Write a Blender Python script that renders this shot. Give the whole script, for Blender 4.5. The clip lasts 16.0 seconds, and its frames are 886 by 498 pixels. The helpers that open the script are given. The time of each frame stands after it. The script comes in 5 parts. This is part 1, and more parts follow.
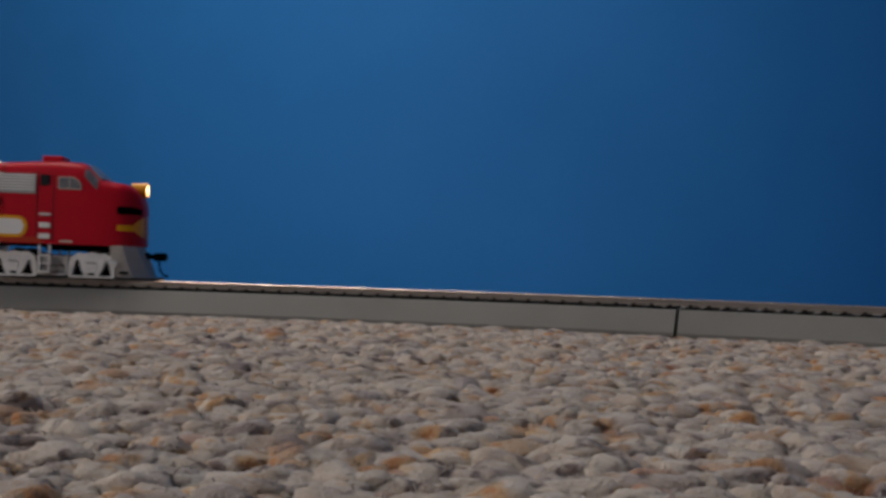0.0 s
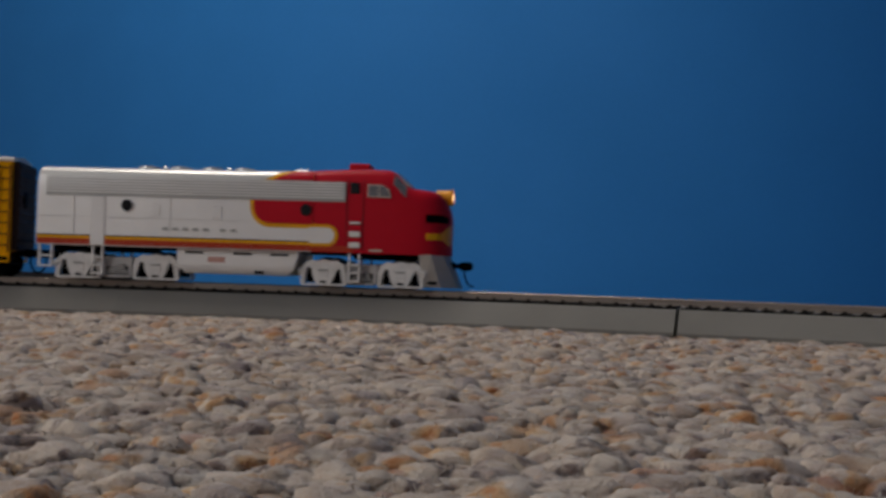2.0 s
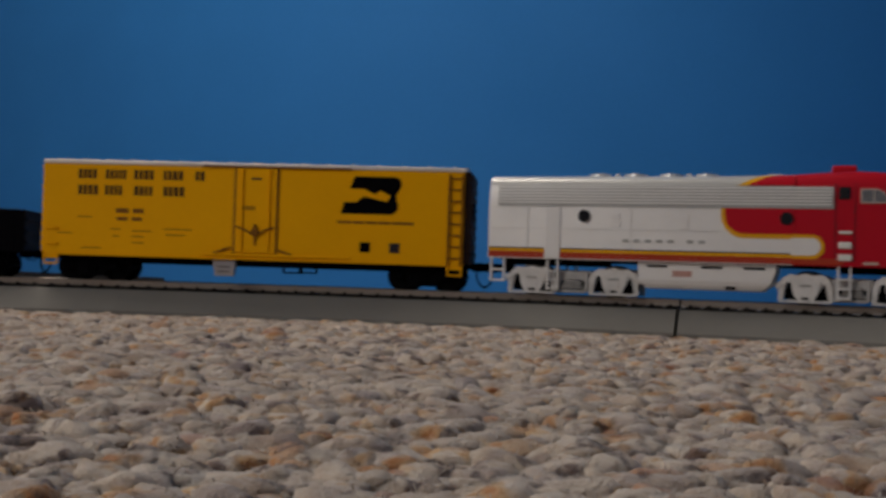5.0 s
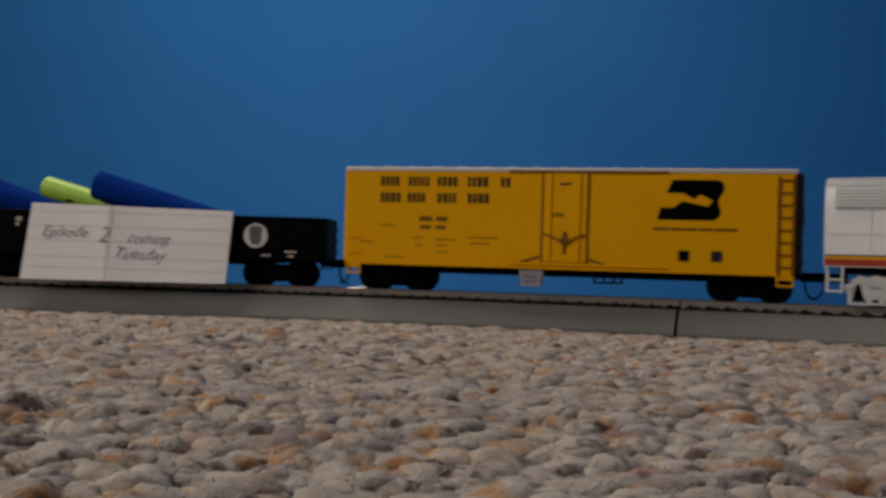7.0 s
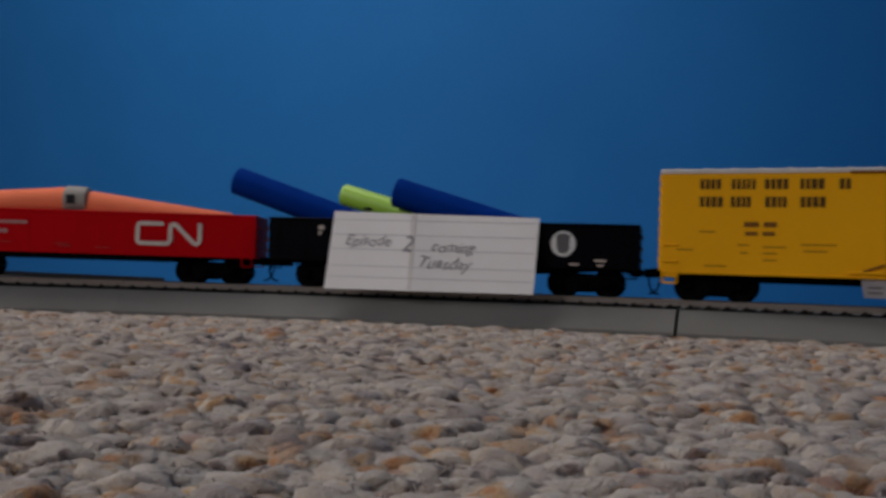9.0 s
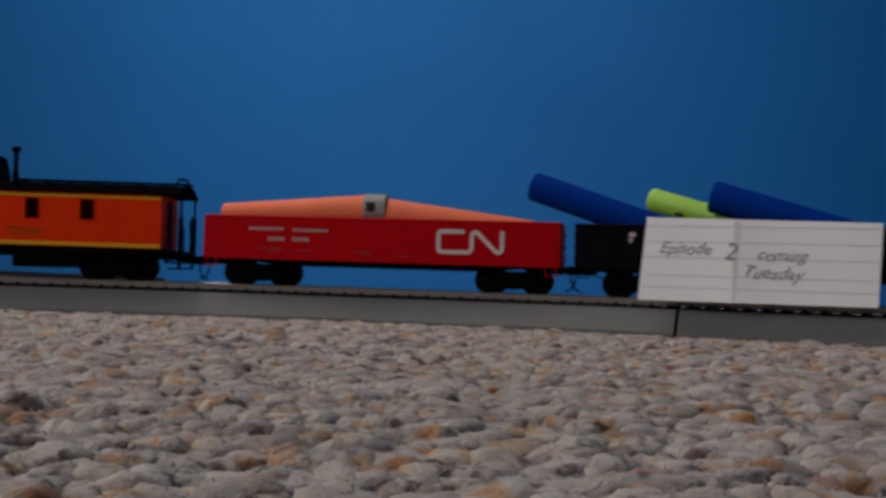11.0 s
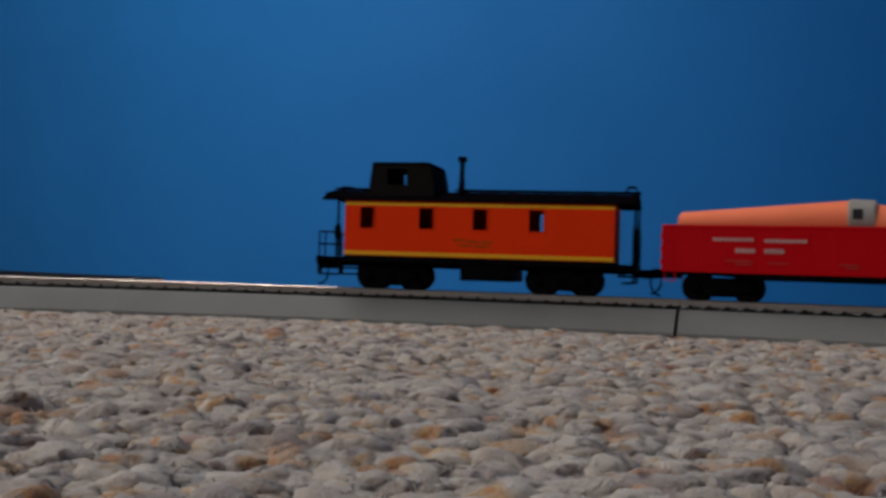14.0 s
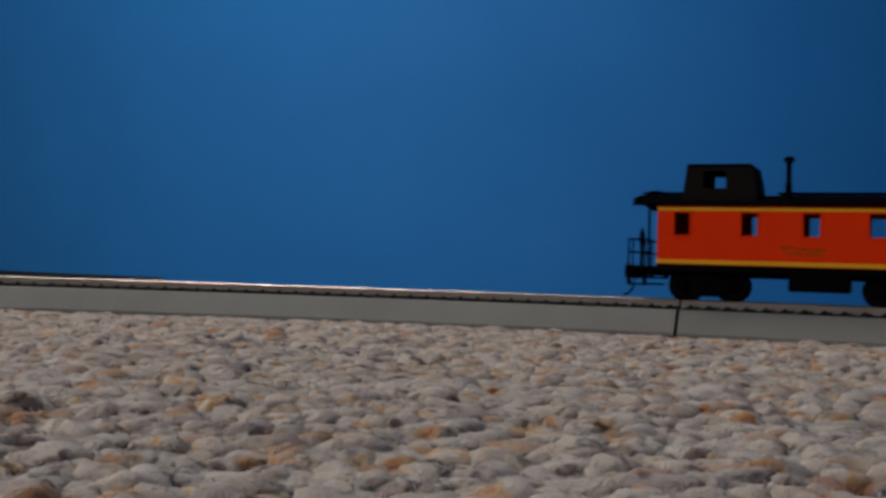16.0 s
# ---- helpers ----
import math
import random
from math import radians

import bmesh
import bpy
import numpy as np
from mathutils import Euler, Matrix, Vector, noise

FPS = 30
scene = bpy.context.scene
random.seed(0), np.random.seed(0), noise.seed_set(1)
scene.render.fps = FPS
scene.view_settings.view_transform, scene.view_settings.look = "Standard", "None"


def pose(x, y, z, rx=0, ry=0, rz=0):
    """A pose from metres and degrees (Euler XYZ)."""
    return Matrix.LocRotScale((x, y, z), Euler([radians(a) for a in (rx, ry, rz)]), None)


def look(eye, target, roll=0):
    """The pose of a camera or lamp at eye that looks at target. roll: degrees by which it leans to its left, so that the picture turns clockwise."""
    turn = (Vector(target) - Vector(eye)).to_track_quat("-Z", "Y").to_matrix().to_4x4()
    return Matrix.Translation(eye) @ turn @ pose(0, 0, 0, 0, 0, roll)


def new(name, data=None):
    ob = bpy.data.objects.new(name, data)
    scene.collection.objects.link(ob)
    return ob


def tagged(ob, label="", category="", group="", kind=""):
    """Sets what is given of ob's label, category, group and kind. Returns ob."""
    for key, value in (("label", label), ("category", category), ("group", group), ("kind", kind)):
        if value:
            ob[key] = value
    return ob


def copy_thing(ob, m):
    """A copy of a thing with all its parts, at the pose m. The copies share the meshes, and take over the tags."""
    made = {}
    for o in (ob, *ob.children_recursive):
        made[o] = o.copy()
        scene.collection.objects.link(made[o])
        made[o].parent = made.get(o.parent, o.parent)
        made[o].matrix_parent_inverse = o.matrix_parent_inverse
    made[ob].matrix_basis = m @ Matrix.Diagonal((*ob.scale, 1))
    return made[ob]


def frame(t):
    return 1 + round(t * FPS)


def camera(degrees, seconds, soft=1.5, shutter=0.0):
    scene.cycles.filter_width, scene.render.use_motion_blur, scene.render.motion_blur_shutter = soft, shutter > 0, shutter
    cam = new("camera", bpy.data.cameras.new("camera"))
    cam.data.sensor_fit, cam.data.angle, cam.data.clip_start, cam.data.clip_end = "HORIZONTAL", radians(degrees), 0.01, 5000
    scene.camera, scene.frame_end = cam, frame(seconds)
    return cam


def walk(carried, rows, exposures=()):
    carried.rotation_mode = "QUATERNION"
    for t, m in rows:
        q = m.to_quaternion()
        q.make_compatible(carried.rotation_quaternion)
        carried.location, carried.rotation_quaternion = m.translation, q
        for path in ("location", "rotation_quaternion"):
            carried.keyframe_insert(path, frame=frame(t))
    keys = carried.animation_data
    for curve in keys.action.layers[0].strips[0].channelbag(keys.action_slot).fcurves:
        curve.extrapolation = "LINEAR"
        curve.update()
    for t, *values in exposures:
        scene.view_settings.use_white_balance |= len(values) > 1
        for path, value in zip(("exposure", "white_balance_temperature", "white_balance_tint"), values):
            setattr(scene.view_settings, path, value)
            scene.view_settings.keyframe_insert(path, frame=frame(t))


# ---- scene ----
# ---- camera ----
RAIL = 0.0124                      # height of the rail tops over the carpet
CX, CY, RAD = -0.1438, -0.2631, 0.7304   # the loop and its radius
EYE = look((0, 0, RAIL + 0.0088), (0, math.cos(0.0184), RAIL + 0.0088 + math.sin(0.0184)), math.degrees(0.0313))
cam = camera(43.82, 16.0, soft=3.2, shutter=0.5)
walk(cam, [(0.0, EYE), (16.0, EYE)], exposures=[(0.0, 0.0, 6350, 10), (3.0, 0.0, 6600, 10), (7.0, 0.0, 6800, 10), (9.0, -0.14, 6100, 10), (11.4, -0.02, 6050, 9), (12.5, 0.09, 6000, 8), (14.0, 0.14, 6050, 7), (15.0, 0.24, 6200, 8), (16.0, 0.14, 6200, 8)])

# ---- light ----
world = bpy.data.worlds.new("overcast_sky")
scene.world = world
world.use_nodes = True
sky = world.node_tree.nodes.new("ShaderNodeTexSky")
sky.sky_type, sky.sun_disc = "NISHITA", False
sky.sun_elevation, sky.sun_rotation = radians(35), radians(60)
world.node_tree.links.new(sky.outputs[0], world.node_tree.nodes["Background"].inputs[0])
world.node_tree.nodes["Background"].inputs[1].default_value = 0.08
scene.view_settings.exposure = 0.0
WEST, SOUTH = -1.1, -2.0
WIN = (-1.00, -0.10, 0.30, 1.10)           # the window behind the camera, in the west wall: y from, to, z from, to
day_data = bpy.data.lights.new("window_daylight", "AREA")
day_data.shape, day_data.size, day_data.size_y, day_data.energy = "RECTANGLE", WIN[1] - WIN[0] - 0.1, WIN[3] - WIN[2] - 0.1, 10.0
day_data.color = (1.0, 0.97, 0.95)
day = new("window_daylight", day_data)
day.matrix_world = look((WEST - 0.03, (WIN[0] + WIN[1]) / 2, (WIN[2] + WIN[3]) / 2), (0, (WIN[0] + WIN[1]) / 2, (WIN[2] + WIN[3]) / 2))
LAMP = (-0.36, 0.60, 1.05)
lamp_data = bpy.data.lights.new("pendant_lamp_light", "AREA")
lamp_data.shape, lamp_data.size, lamp_data.energy = "DISK", 0.3, 4.3
lamp_data.color = (1.0, 0.93, 0.84)
lamp = new("pendant_lamp_light", lamp_data)
lamp.location = (LAMP[0], LAMP[1], LAMP[2] - 0.075)


# ---- materials ----
def mat(name, color, rough=0.5, metal=0.0, var=0.12, scale=60.0, bump=0.0, fine=900.0, spec=0.5, color2=None, emit=None):
    """A painted or moulded surface: two scales of variation and fine relief, in object space."""
    m = bpy.data.materials.new(name)
    m.use_nodes = True
    nt = m.node_tree
    b = nt.nodes["Principled BSDF"]
    b.inputs["Roughness"].default_value, b.inputs["Metallic"].default_value = rough, metal
    b.inputs["Specular IOR Level"].default_value = spec
    tc = nt.nodes.new("ShaderNodeTexCoord")
    n1, n2 = nt.nodes.new("ShaderNodeTexNoise"), nt.nodes.new("ShaderNodeTexNoise")
    n1.inputs["Scale"].default_value, n2.inputs["Scale"].default_value = scale, fine
    n1.inputs["Detail"].default_value = n2.inputs["Detail"].default_value = 4
    for n in (n1, n2):
        nt.links.new(tc.outputs["Object"], n.inputs["Vector"])
    ramp = nt.nodes.new("ShaderNodeMix")
    ramp.data_type = "RGBA"
    c2 = color2 or tuple(c * (1 - 2 * var) for c in color)
    ramp.inputs[6].default_value, ramp.inputs[7].default_value = (*color, 1), (*c2, 1)
    add = nt.nodes.new("ShaderNodeMath")
    add.operation = "MULTIPLY_ADD"
    nt.links.new(n1.outputs["Fac"], add.inputs[0])
    add.inputs[1].default_value = 1.6
    sub = nt.nodes.new("ShaderNodeMath")
    sub.operation = "MULTIPLY_ADD"
    nt.links.new(n2.outputs["Fac"], sub.inputs[0])
    sub.inputs[1].default_value, sub.inputs[2].default_value = 0.8, -0.7
    nt.links.new(sub.outputs[0], add.inputs[2])
    add.use_clamp = True
    nt.links.new(add.outputs[0], ramp.inputs[0])
    nt.links.new(ramp.outputs[2], b.inputs["Base Color"])
    rr = nt.nodes.new("ShaderNodeMath")
    rr.operation = "MULTIPLY_ADD"
    nt.links.new(n1.outputs["Fac"], rr.inputs[0])
    rr.inputs[1].default_value, rr.inputs[2].default_value = 0.25, rough - 0.125
    rr.use_clamp = True
    nt.links.new(rr.outputs[0], b.inputs["Roughness"])
    if bump:
        bp = nt.nodes.new("ShaderNodeBump")
        bp.inputs["Strength"].default_value, bp.inputs["Distance"].default_value = bump, 0.0004
        nt.links.new(n2.outputs["Fac"], bp.inputs["Height"])
        nt.links.new(bp.outputs[0], b.inputs["Normal"])
    if emit:
        b.inputs["Emission Color"].default_value, b.inputs["Emission Strength"].default_value = (*emit[0], 1), emit[1]
    return m


def carpet_mat():
    """Heathered yarn: each tuft has its tone, and a mottling of warm and dark strands runs across them."""
    m = mat("carpet_yarn", (0.5, 0.43, 0.37), 0.95, 0, 0.1, 260, 1.0, 2200, 0.05)
    nt = m.node_tree
    b = nt.nodes["Principled BSDF"]

    def ramp(source, stops):
        cr = nt.nodes.new("ShaderNodeValToRGB")
        els = cr.color_ramp.elements
        els[0].position, els[0].color = stops[0][0], (*stops[0][1], 1)
        els[1].position, els[1].color = stops[-1][0], (*stops[-1][1], 1)
        for p, c in stops[1:-1]:
            els.new(p).color = (*c, 1)
        nt.links.new(source, cr.inputs[0])
        return cr.outputs[0]

    def noise_of(scale, detail, seed):
        mp = nt.nodes.new("ShaderNodeMapping")
        mp.inputs["Location"].default_value = (seed, seed * 0.7, 0)
        nz = nt.nodes.new("ShaderNodeTexNoise")
        nz.inputs["Scale"].default_value, nz.inputs["Detail"].default_value, nz.inputs["Distortion"].default_value = scale, detail, 0.6
        nt.links.new(tc.outputs["Object"], mp.inputs["Vector"])
        nt.links.new(mp.outputs[0], nz.inputs["Vector"])
        return nz.outputs["Fac"]

    def blend(kind, fac, x, y):
        mx = nt.nodes.new("ShaderNodeMix")
        mx.data_type, mx.blend_type = "RGBA", kind
        if isinstance(fac, float):
            mx.inputs[0].default_value = fac
        else:
            nt.links.new(fac, mx.inputs[0])
        nt.links.new(x, mx.inputs[6])
        nt.links.new(y, mx.inputs[7])
        return mx.outputs[2]

    tc = nt.nodes.new("ShaderNodeTexCoord")
    geo = nt.nodes.new("ShaderNodeNewGeometry")
    tuft = ramp(geo.outputs["Random Per Island"], [(0.0, (0.36, 0.285, 0.225)), (0.25, (0.45, 0.365, 0.295)), (0.60, (0.57, 0.48, 0.405)), (0.78, (0.44, 0.355, 0.295)),
                (0.84, (0.25, 0.20, 0.20)), (0.90, (0.12, 0.088, 0.098)), (0.93, (0.36, 0.225, 0.115)), (0.97, (0.44, 0.18, 0.038)), (1.0, (0.28, 0.075, 0.03))])
    mottle = ramp(noise_of(115, 4, 3.1), [(0.34, (0.24, 0.19, 0.185)), (0.43, (0.38, 0.305, 0.26)), (0.53, (0.47, 0.39, 0.325)), (0.66, (0.56, 0.48, 0.41))])
    c = blend("MIX", 0.5, tuft, mottle)
    warm = ramp(noise_of(125, 3, 9.4), [(0.56, (1, 1, 1)), (0.62, (1.0, 0.76, 0.48)), (0.70, (0.82, 0.40, 0.13))])
    c = blend("MULTIPLY", 0.9, c, warm)
    dark = ramp(noise_of(210, 3, 5.7), [(0.34, (0.22, 0.17, 0.19)), (0.425, (1, 1, 1))])
    c = blend("MULTIPLY", 0.85, c, dark)
    fibre = ramp(noise_of(1400, 3, 1.3), [(0.3, (0.82, 0.80, 0.79)), (0.62, (1.0, 1.0, 1.0))])
    c = blend("MULTIPLY", 0.8, c, fibre)
    nt.links.new(c, b.inputs["Base Color"])
    b.inputs["Sheen Weight"].default_value = 0.25
    b.inputs["Subsurface Weight"].default_value, b.inputs["Subsurface Scale"].default_value = 0.4, 0.0016
    b.inputs["Subsurface Radius"].default_value = (1.0, 0.8, 0.65)
    return m


CARPET = carpet_mat()
BACKING = mat("carpet_backing", (0.40, 0.345, 0.30), 1.0, 0, 0.25, 140, 0.8, 700, 0.05)
WALL_BLUE = mat("blue_wall_paint", (0.0225, 0.194, 0.55), 0.75, 0, 0.05, 9, 0.15, 260, 0.25)
PLASTER = mat("white_plaster", (0.62, 0.60, 0.56), 0.9, 0, 0.04, 6, 0.1, 200, 0.2)
FOOTSHADE = mat("dark_foot_shade", (0.03, 0.028, 0.03), 0.7, spec=0.08)
ROADBED = mat("grey_roadbed_plastic", (0.178, 0.169, 0.153), 0.65, 0, 0.09, 35, 0.25, 1500, 0.3)
TIE = mat("dark_tie_plastic", (0.010, 0.008, 0.007), 0.8, 0, 0.1, 200, spec=0.1)
RAILM = mat("nickel_rail", (0.40, 0.345, 0.305), 0.36, 0.9, 0.1, 120, 0.05)
RED = mat("red_paint", (0.47, 0.007, 0.020), 0.42, 0, 0.06, 40, 0.03, spec=0.12)
SILVER = mat("silver_paint", (0.60, 0.59, 0.57), 0.34, 0.35, 0.05, 50, 0.04)
SILVERSIDE = mat("pale_silver_paint", (0.76, 0.735, 0.72), 0.42, 0.05, 0.05, 60, 0.04)
TRUCKSILVER = mat("dull_silver_plastic", (0.72, 0.695, 0.68), 0.5, 0.15, 0.16, 170, 0.1)
LOCOWHEEL = mat("grey_wheel_metal", (0.05, 0.045, 0.05), 0.5, 0.3, 0.15, 150, spec=0.2)
SPRINGGREY = mat("spring_grey", (0.50, 0.48, 0.47), 0.5, 0.2, 0.2, 200, 0.1)
PILOTGREY = mat("dull_pilot_grey", (0.54, 0.49, 0.43), 0.5, 0.1, 0.14, 90, 0.08)
SEAM = mat("panel_seam_grey", (0.66, 0.64, 0.625), 0.5, 0.1, 0.05, 80)
GRILLE = mat("grille_grey", (0.36, 0.355, 0.34), 0.5, 0.3, 0.06, 80)
YELLOWLINE = mat("yellow_line_paint", (0.74, 0.36, 0.012), 0.5, 0, 0.05, 90, spec=0.08)
BROWNRED = mat("red_stripe_paint", (0.42, 0.05, 0.025), 0.5, 0, 0.05, 90, spec=0.08)
BLACKLINE = mat("black_line_paint", (0.03, 0.025, 0.03), 0.5, spec=0.08)
WHITE = mat("white_lettering", (0.72, 0.70, 0.66), 0.55, 0, 0.05, 120)
FADEDWHITE = mat("faded_white_ink", (0.58, 0.34, 0.31), 0.7, 0, 0.15, 400, spec=0.05)
LETTERCREAM = mat("cream_lettering", (0.68, 0.61, 0.53), 0.6, 0, 0.08, 200, spec=0.1)
FADEDRED = mat("faded_red_ink", (0.52, 0.30, 0.26), 0.6, 0, 0.1, 300, spec=0.1)
CREAM = mat("faded_cream", (0.55, 0.45, 0.38), 0.6, 0, 0.08, 300)
BLACK = mat("black_plastic", (0.002, 0.002, 0.003), 0.6, 0, 0.15, 90, spec=0.02)
WHEELM = mat("dark_wheel_metal", (0.002, 0.002, 0.003), 0.5, 0.0, 0.15, 150, spec=0.03)
GLASSDARK = mat("dark_window_glass", (0.01, 0.01, 0.013), 0.15, 0, 0.1, 90)
GLASSGREY = mat("grey_window_glass", (0.22, 0.22, 0.24), 0.2, 0, 0.3, 220)
BOXYELLOW = mat("boxcar_yellow_paint", (0.86, 0.40, 0.003), 0.55, 0, 0.05, 26, 0.04, spec=0.05)
ROOFPALE = mat("pale_roof_metal", (0.62, 0.56, 0.50), 0.5, 0.2, 0.08, 60)
RUST = mat("rust_brown_shadow_line", (0.22, 0.09, 0.015), 0.7, 0, 0.1, 140, spec=0.08)
SHADEDEND = mat("shaded_end_colour", (0.02, 0.011, 0.011), 0.6, 0, 0.1, 90, spec=0.08)
GREYBOX = mat("pale_grey_plastic", (0.32, 0.29, 0.30), 0.6, 0, 0.08, 90)
GONRED = mat("gondola_red_paint", (0.49, 0.002, 0.006), 0.5, 0, 0.06, 40, 0.04, spec=0.03)
GONBLACK = mat("gondola_black_paint", (0.002, 0.002, 0.004), 0.55, 0, 0.15, 70, 0.04, spec=0.04)
CABORANGE = mat("caboose_orange_paint", (0.76, 0.036, 0.002), 0.55, 0, 0.06, 50, 0.04, spec=0.03)
CABROOF = mat("caboose_roof_black", (0.004, 0.003, 0.004), 0.8, 0, 0.15, 80, 0.05, spec=0.0)
CUPOLA = mat("cupola_dark_brown", (0.012, 0.009, 0.008), 0.8, 0, 0.12, 80, 0.05, spec=0.02)
PAPER = mat("lined_white_paper", (0.92, 0.865, 0.83), 0.85, 0, 0.03, 45, 0.1, 700, 0.2)
PAPERLINE = mat("faint_blue_rule", (0.83, 0.785, 0.765), 0.85, spec=0.08)
CREASE = mat("paper_crease", (0.82, 0.74, 0.69), 0.9, spec=0.08)
INK = mat("pencil_ink", (0.34, 0.31, 0.32), 0.8, 0, 0.2, 400, spec=0.08)
BLUETUBE = mat("blue_foam", (0.002, 0.034, 0.26), 0.8, 0, 0.1, 90, 0.15, 1600, 0.03)
LIME = mat("lime_plastic", (0.44, 0.72, 0.07), 0.45, 0, 0.05, 60)
ORANGEFOAM = mat("orange_foam", (0.98, 0.215, 0.09), 0.7, 0, 0.05, 80, 0.12, 1600, 0.3)
GREYCAP = mat("grey_cap_plastic", (0.34, 0.30, 0.26), 0.6, 0, 0.12, 200)
LAMPLENS = mat("headlight_lens", (0.9, 0.8, 0.5), 0.2, 0, 0.02, 90, emit=((1.0, 0.72, 0.32), 6.0))
LAMPGLOW = mat("ceiling_lamp_diffuser", (0.9, 0.88, 0.84), 0.5, 0, 0.02, 20, emit=((1.0, 0.93, 0.84), 3.0))
BARGREY = mat("dark_grey_ink", (0.16, 0.15, 0.15), 0.6, 0, 0.1, 300, spec=0.08)
BARINK = mat("worn_black_ink", (0.085, 0.045, 0.012), 0.6, 0, 0.2, 400, spec=0.08)
FAINTBAR = mat("faint_brown_ink", (0.46, 0.21, 0.008), 0.6, 0, 0.2, 400, spec=0.08)
FADED = mat("faded_pink_ink", (0.48, 0.05, 0.04), 0.7, 0, 0.2, 400, spec=0.05)
DULLGOLD = mat("dull_gold_ink", (0.40, 0.075, 0.004), 0.7, 0, 0.2, 400, spec=0.05)
AMBER = mat("amber_headlight_housing", (0.80, 0.33, 0.01), 0.4, 0, 0.05, 90)

CLEAR = bpy.data.materials.new("clear_glass")
CLEAR.use_nodes = True
CLEAR.node_tree.nodes["Principled BSDF"].inputs["Transmission Weight"].default_value = 1.0
CLEAR.node_tree.nodes["Principled BSDF"].inputs["Roughness"].default_value = 0.02

S = 0.001


# ---- mesh helpers, in millimetres ----
XK = ZK = 1.0


def link(name, bm, material, parent=None, label="", smooth=False, scale=S):
    me = bpy.data.meshes.new(name)
    bmesh.ops.scale(bm, vec=(scale * XK, scale, scale * ZK) if scale == S else (scale, scale, scale), verts=bm.verts)
    bmesh.ops.recalc_face_normals(bm, faces=bm.faces)
    bm.to_mesh(me)
    bm.free()
    if smooth:
        for poly in me.polygons:
            poly.use_smooth = True
        me.set_sharp_from_angle(angle=radians(32))
    me.materials.append(material)
    ob = new(name, me)
    if parent:
        ob.parent = parent
    if label:
        ob["label"] = label
    return ob


def part(name, bm, material, parent, label="", smooth=False):
    return link(name, bm, material, parent, label, smooth)


def box(bm, x0, x1, y0, y1, z0, z1, bevel=0.0, seg=2):
    r = bmesh.ops.create_cube(bm, size=1.0)
    vs = r["verts"]
    for v in vs:
        v.co = Vector(((x0 + x1) / 2 + v.co.x * (x1 - x0), (y0 + y1) / 2 + v.co.y * (y1 - y0), (z0 + z1) / 2 + v.co.z * (z1 - z0)))
    if bevel:
        es = {e for v in vs for e in v.link_edges}
        bmesh.ops.bevel(bm, geom=list(es), offset=bevel, segments=seg, affect="EDGES", profile=0.5)
    return bm


def rod(bm, a, b, r, r2=None, seg=10):
    a, b = Vector(a), Vector(b)
    d = b - a
    m = Matrix.Translation((a + b) / 2) @ d.to_track_quat("Z", "Y").to_matrix().to_4x4()
    bmesh.ops.create_cone(bm, cap_ends=True, segments=seg, radius1=r, radius2=r if r2 is None else r2, depth=d.length, matrix=m)
    return bm


def pipe(bm, pts, r, seg=8):
    """A bent round bar through the points."""
    pts = [Vector(p) for p in pts]
    rings = []
    for i, p in enumerate(pts):
        d = (pts[min(i + 1, len(pts) - 1)] - pts[max(i - 1, 0)]).normalized()
        q = d.to_track_quat("Z", "Y")
        rings.append([bm.verts.new(p + q @ Vector((r * math.cos(2 * math.pi * k / seg), r * math.sin(2 * math.pi * k / seg), 0))) for k in range(seg)])
    for a, b in zip(rings, rings[1:]):
        for k in range(seg):
            bm.faces.new((a[k], a[(k + 1) % seg], b[(k + 1) % seg], b[k]))
    bm.faces.new(rings[0][::-1])
    bm.faces.new(rings[-1])
    return bm


def arc(cx, cz, r, a0, a1, n=10):
    return [(cx + r * math.cos(radians(a0 + (a1 - a0) * i / n)), cz + r * math.sin(radians(a0 + (a1 - a0) * i / n))) for i in range(n + 1)]


def slab(bm, pts, y0, y1):
    """An outline in x and z, with a thickness from y0 to y1."""
    a = [bm.verts.new((x, y0, z)) for x, z in pts]
    b = [bm.verts.new((x, y1, z)) for x, z in pts]
    bm.faces.new(a)
    bm.faces.new(b[::-1])
    n = len(pts)
    for i in range(n):
        bm.faces.new((a[i], b[i], b[(i + 1) % n], a[(i + 1) % n]))
    bmesh.ops.triangulate(bm, faces=[f for f in bm.faces if len(f.verts) > 4], ngon_method="EAR_CLIP")
    return bm


def band(path, half, bm, y0, y1):
    """A stroke of one width along a path in x and z, as a thin plate."""
    left, right = [], []
    for i, p in enumerate(path):
        a, b = Vector(path[max(i - 1, 0)]), Vector(path[min(i + 1, len(path) - 1)])
        d = (b - a).normalized()
        n = Vector((-d.y, d.x))
        left.append(Vector(p) + n * half)
        right.append(Vector(p) - n * half)
    for i in range(len(path) - 1):
        q = (left[i], left[i + 1], right[i + 1], right[i])
        a = [bm.verts.new((v.x, y0, v.y)) for v in q]
        b = [bm.verts.new((v.x, y1, v.y)) for v in q]
        bm.faces.new(a), bm.faces.new(b[::-1])
        for k in range(4):
            bm.faces.new((a[k], b[k], b[(k + 1) % 4], a[(k + 1) % 4]))
    return bm


def B():
    return bmesh.new()


def thing(name, label, category, group="", kind=""):
    return tagged(new(name), label, category, group, kind)


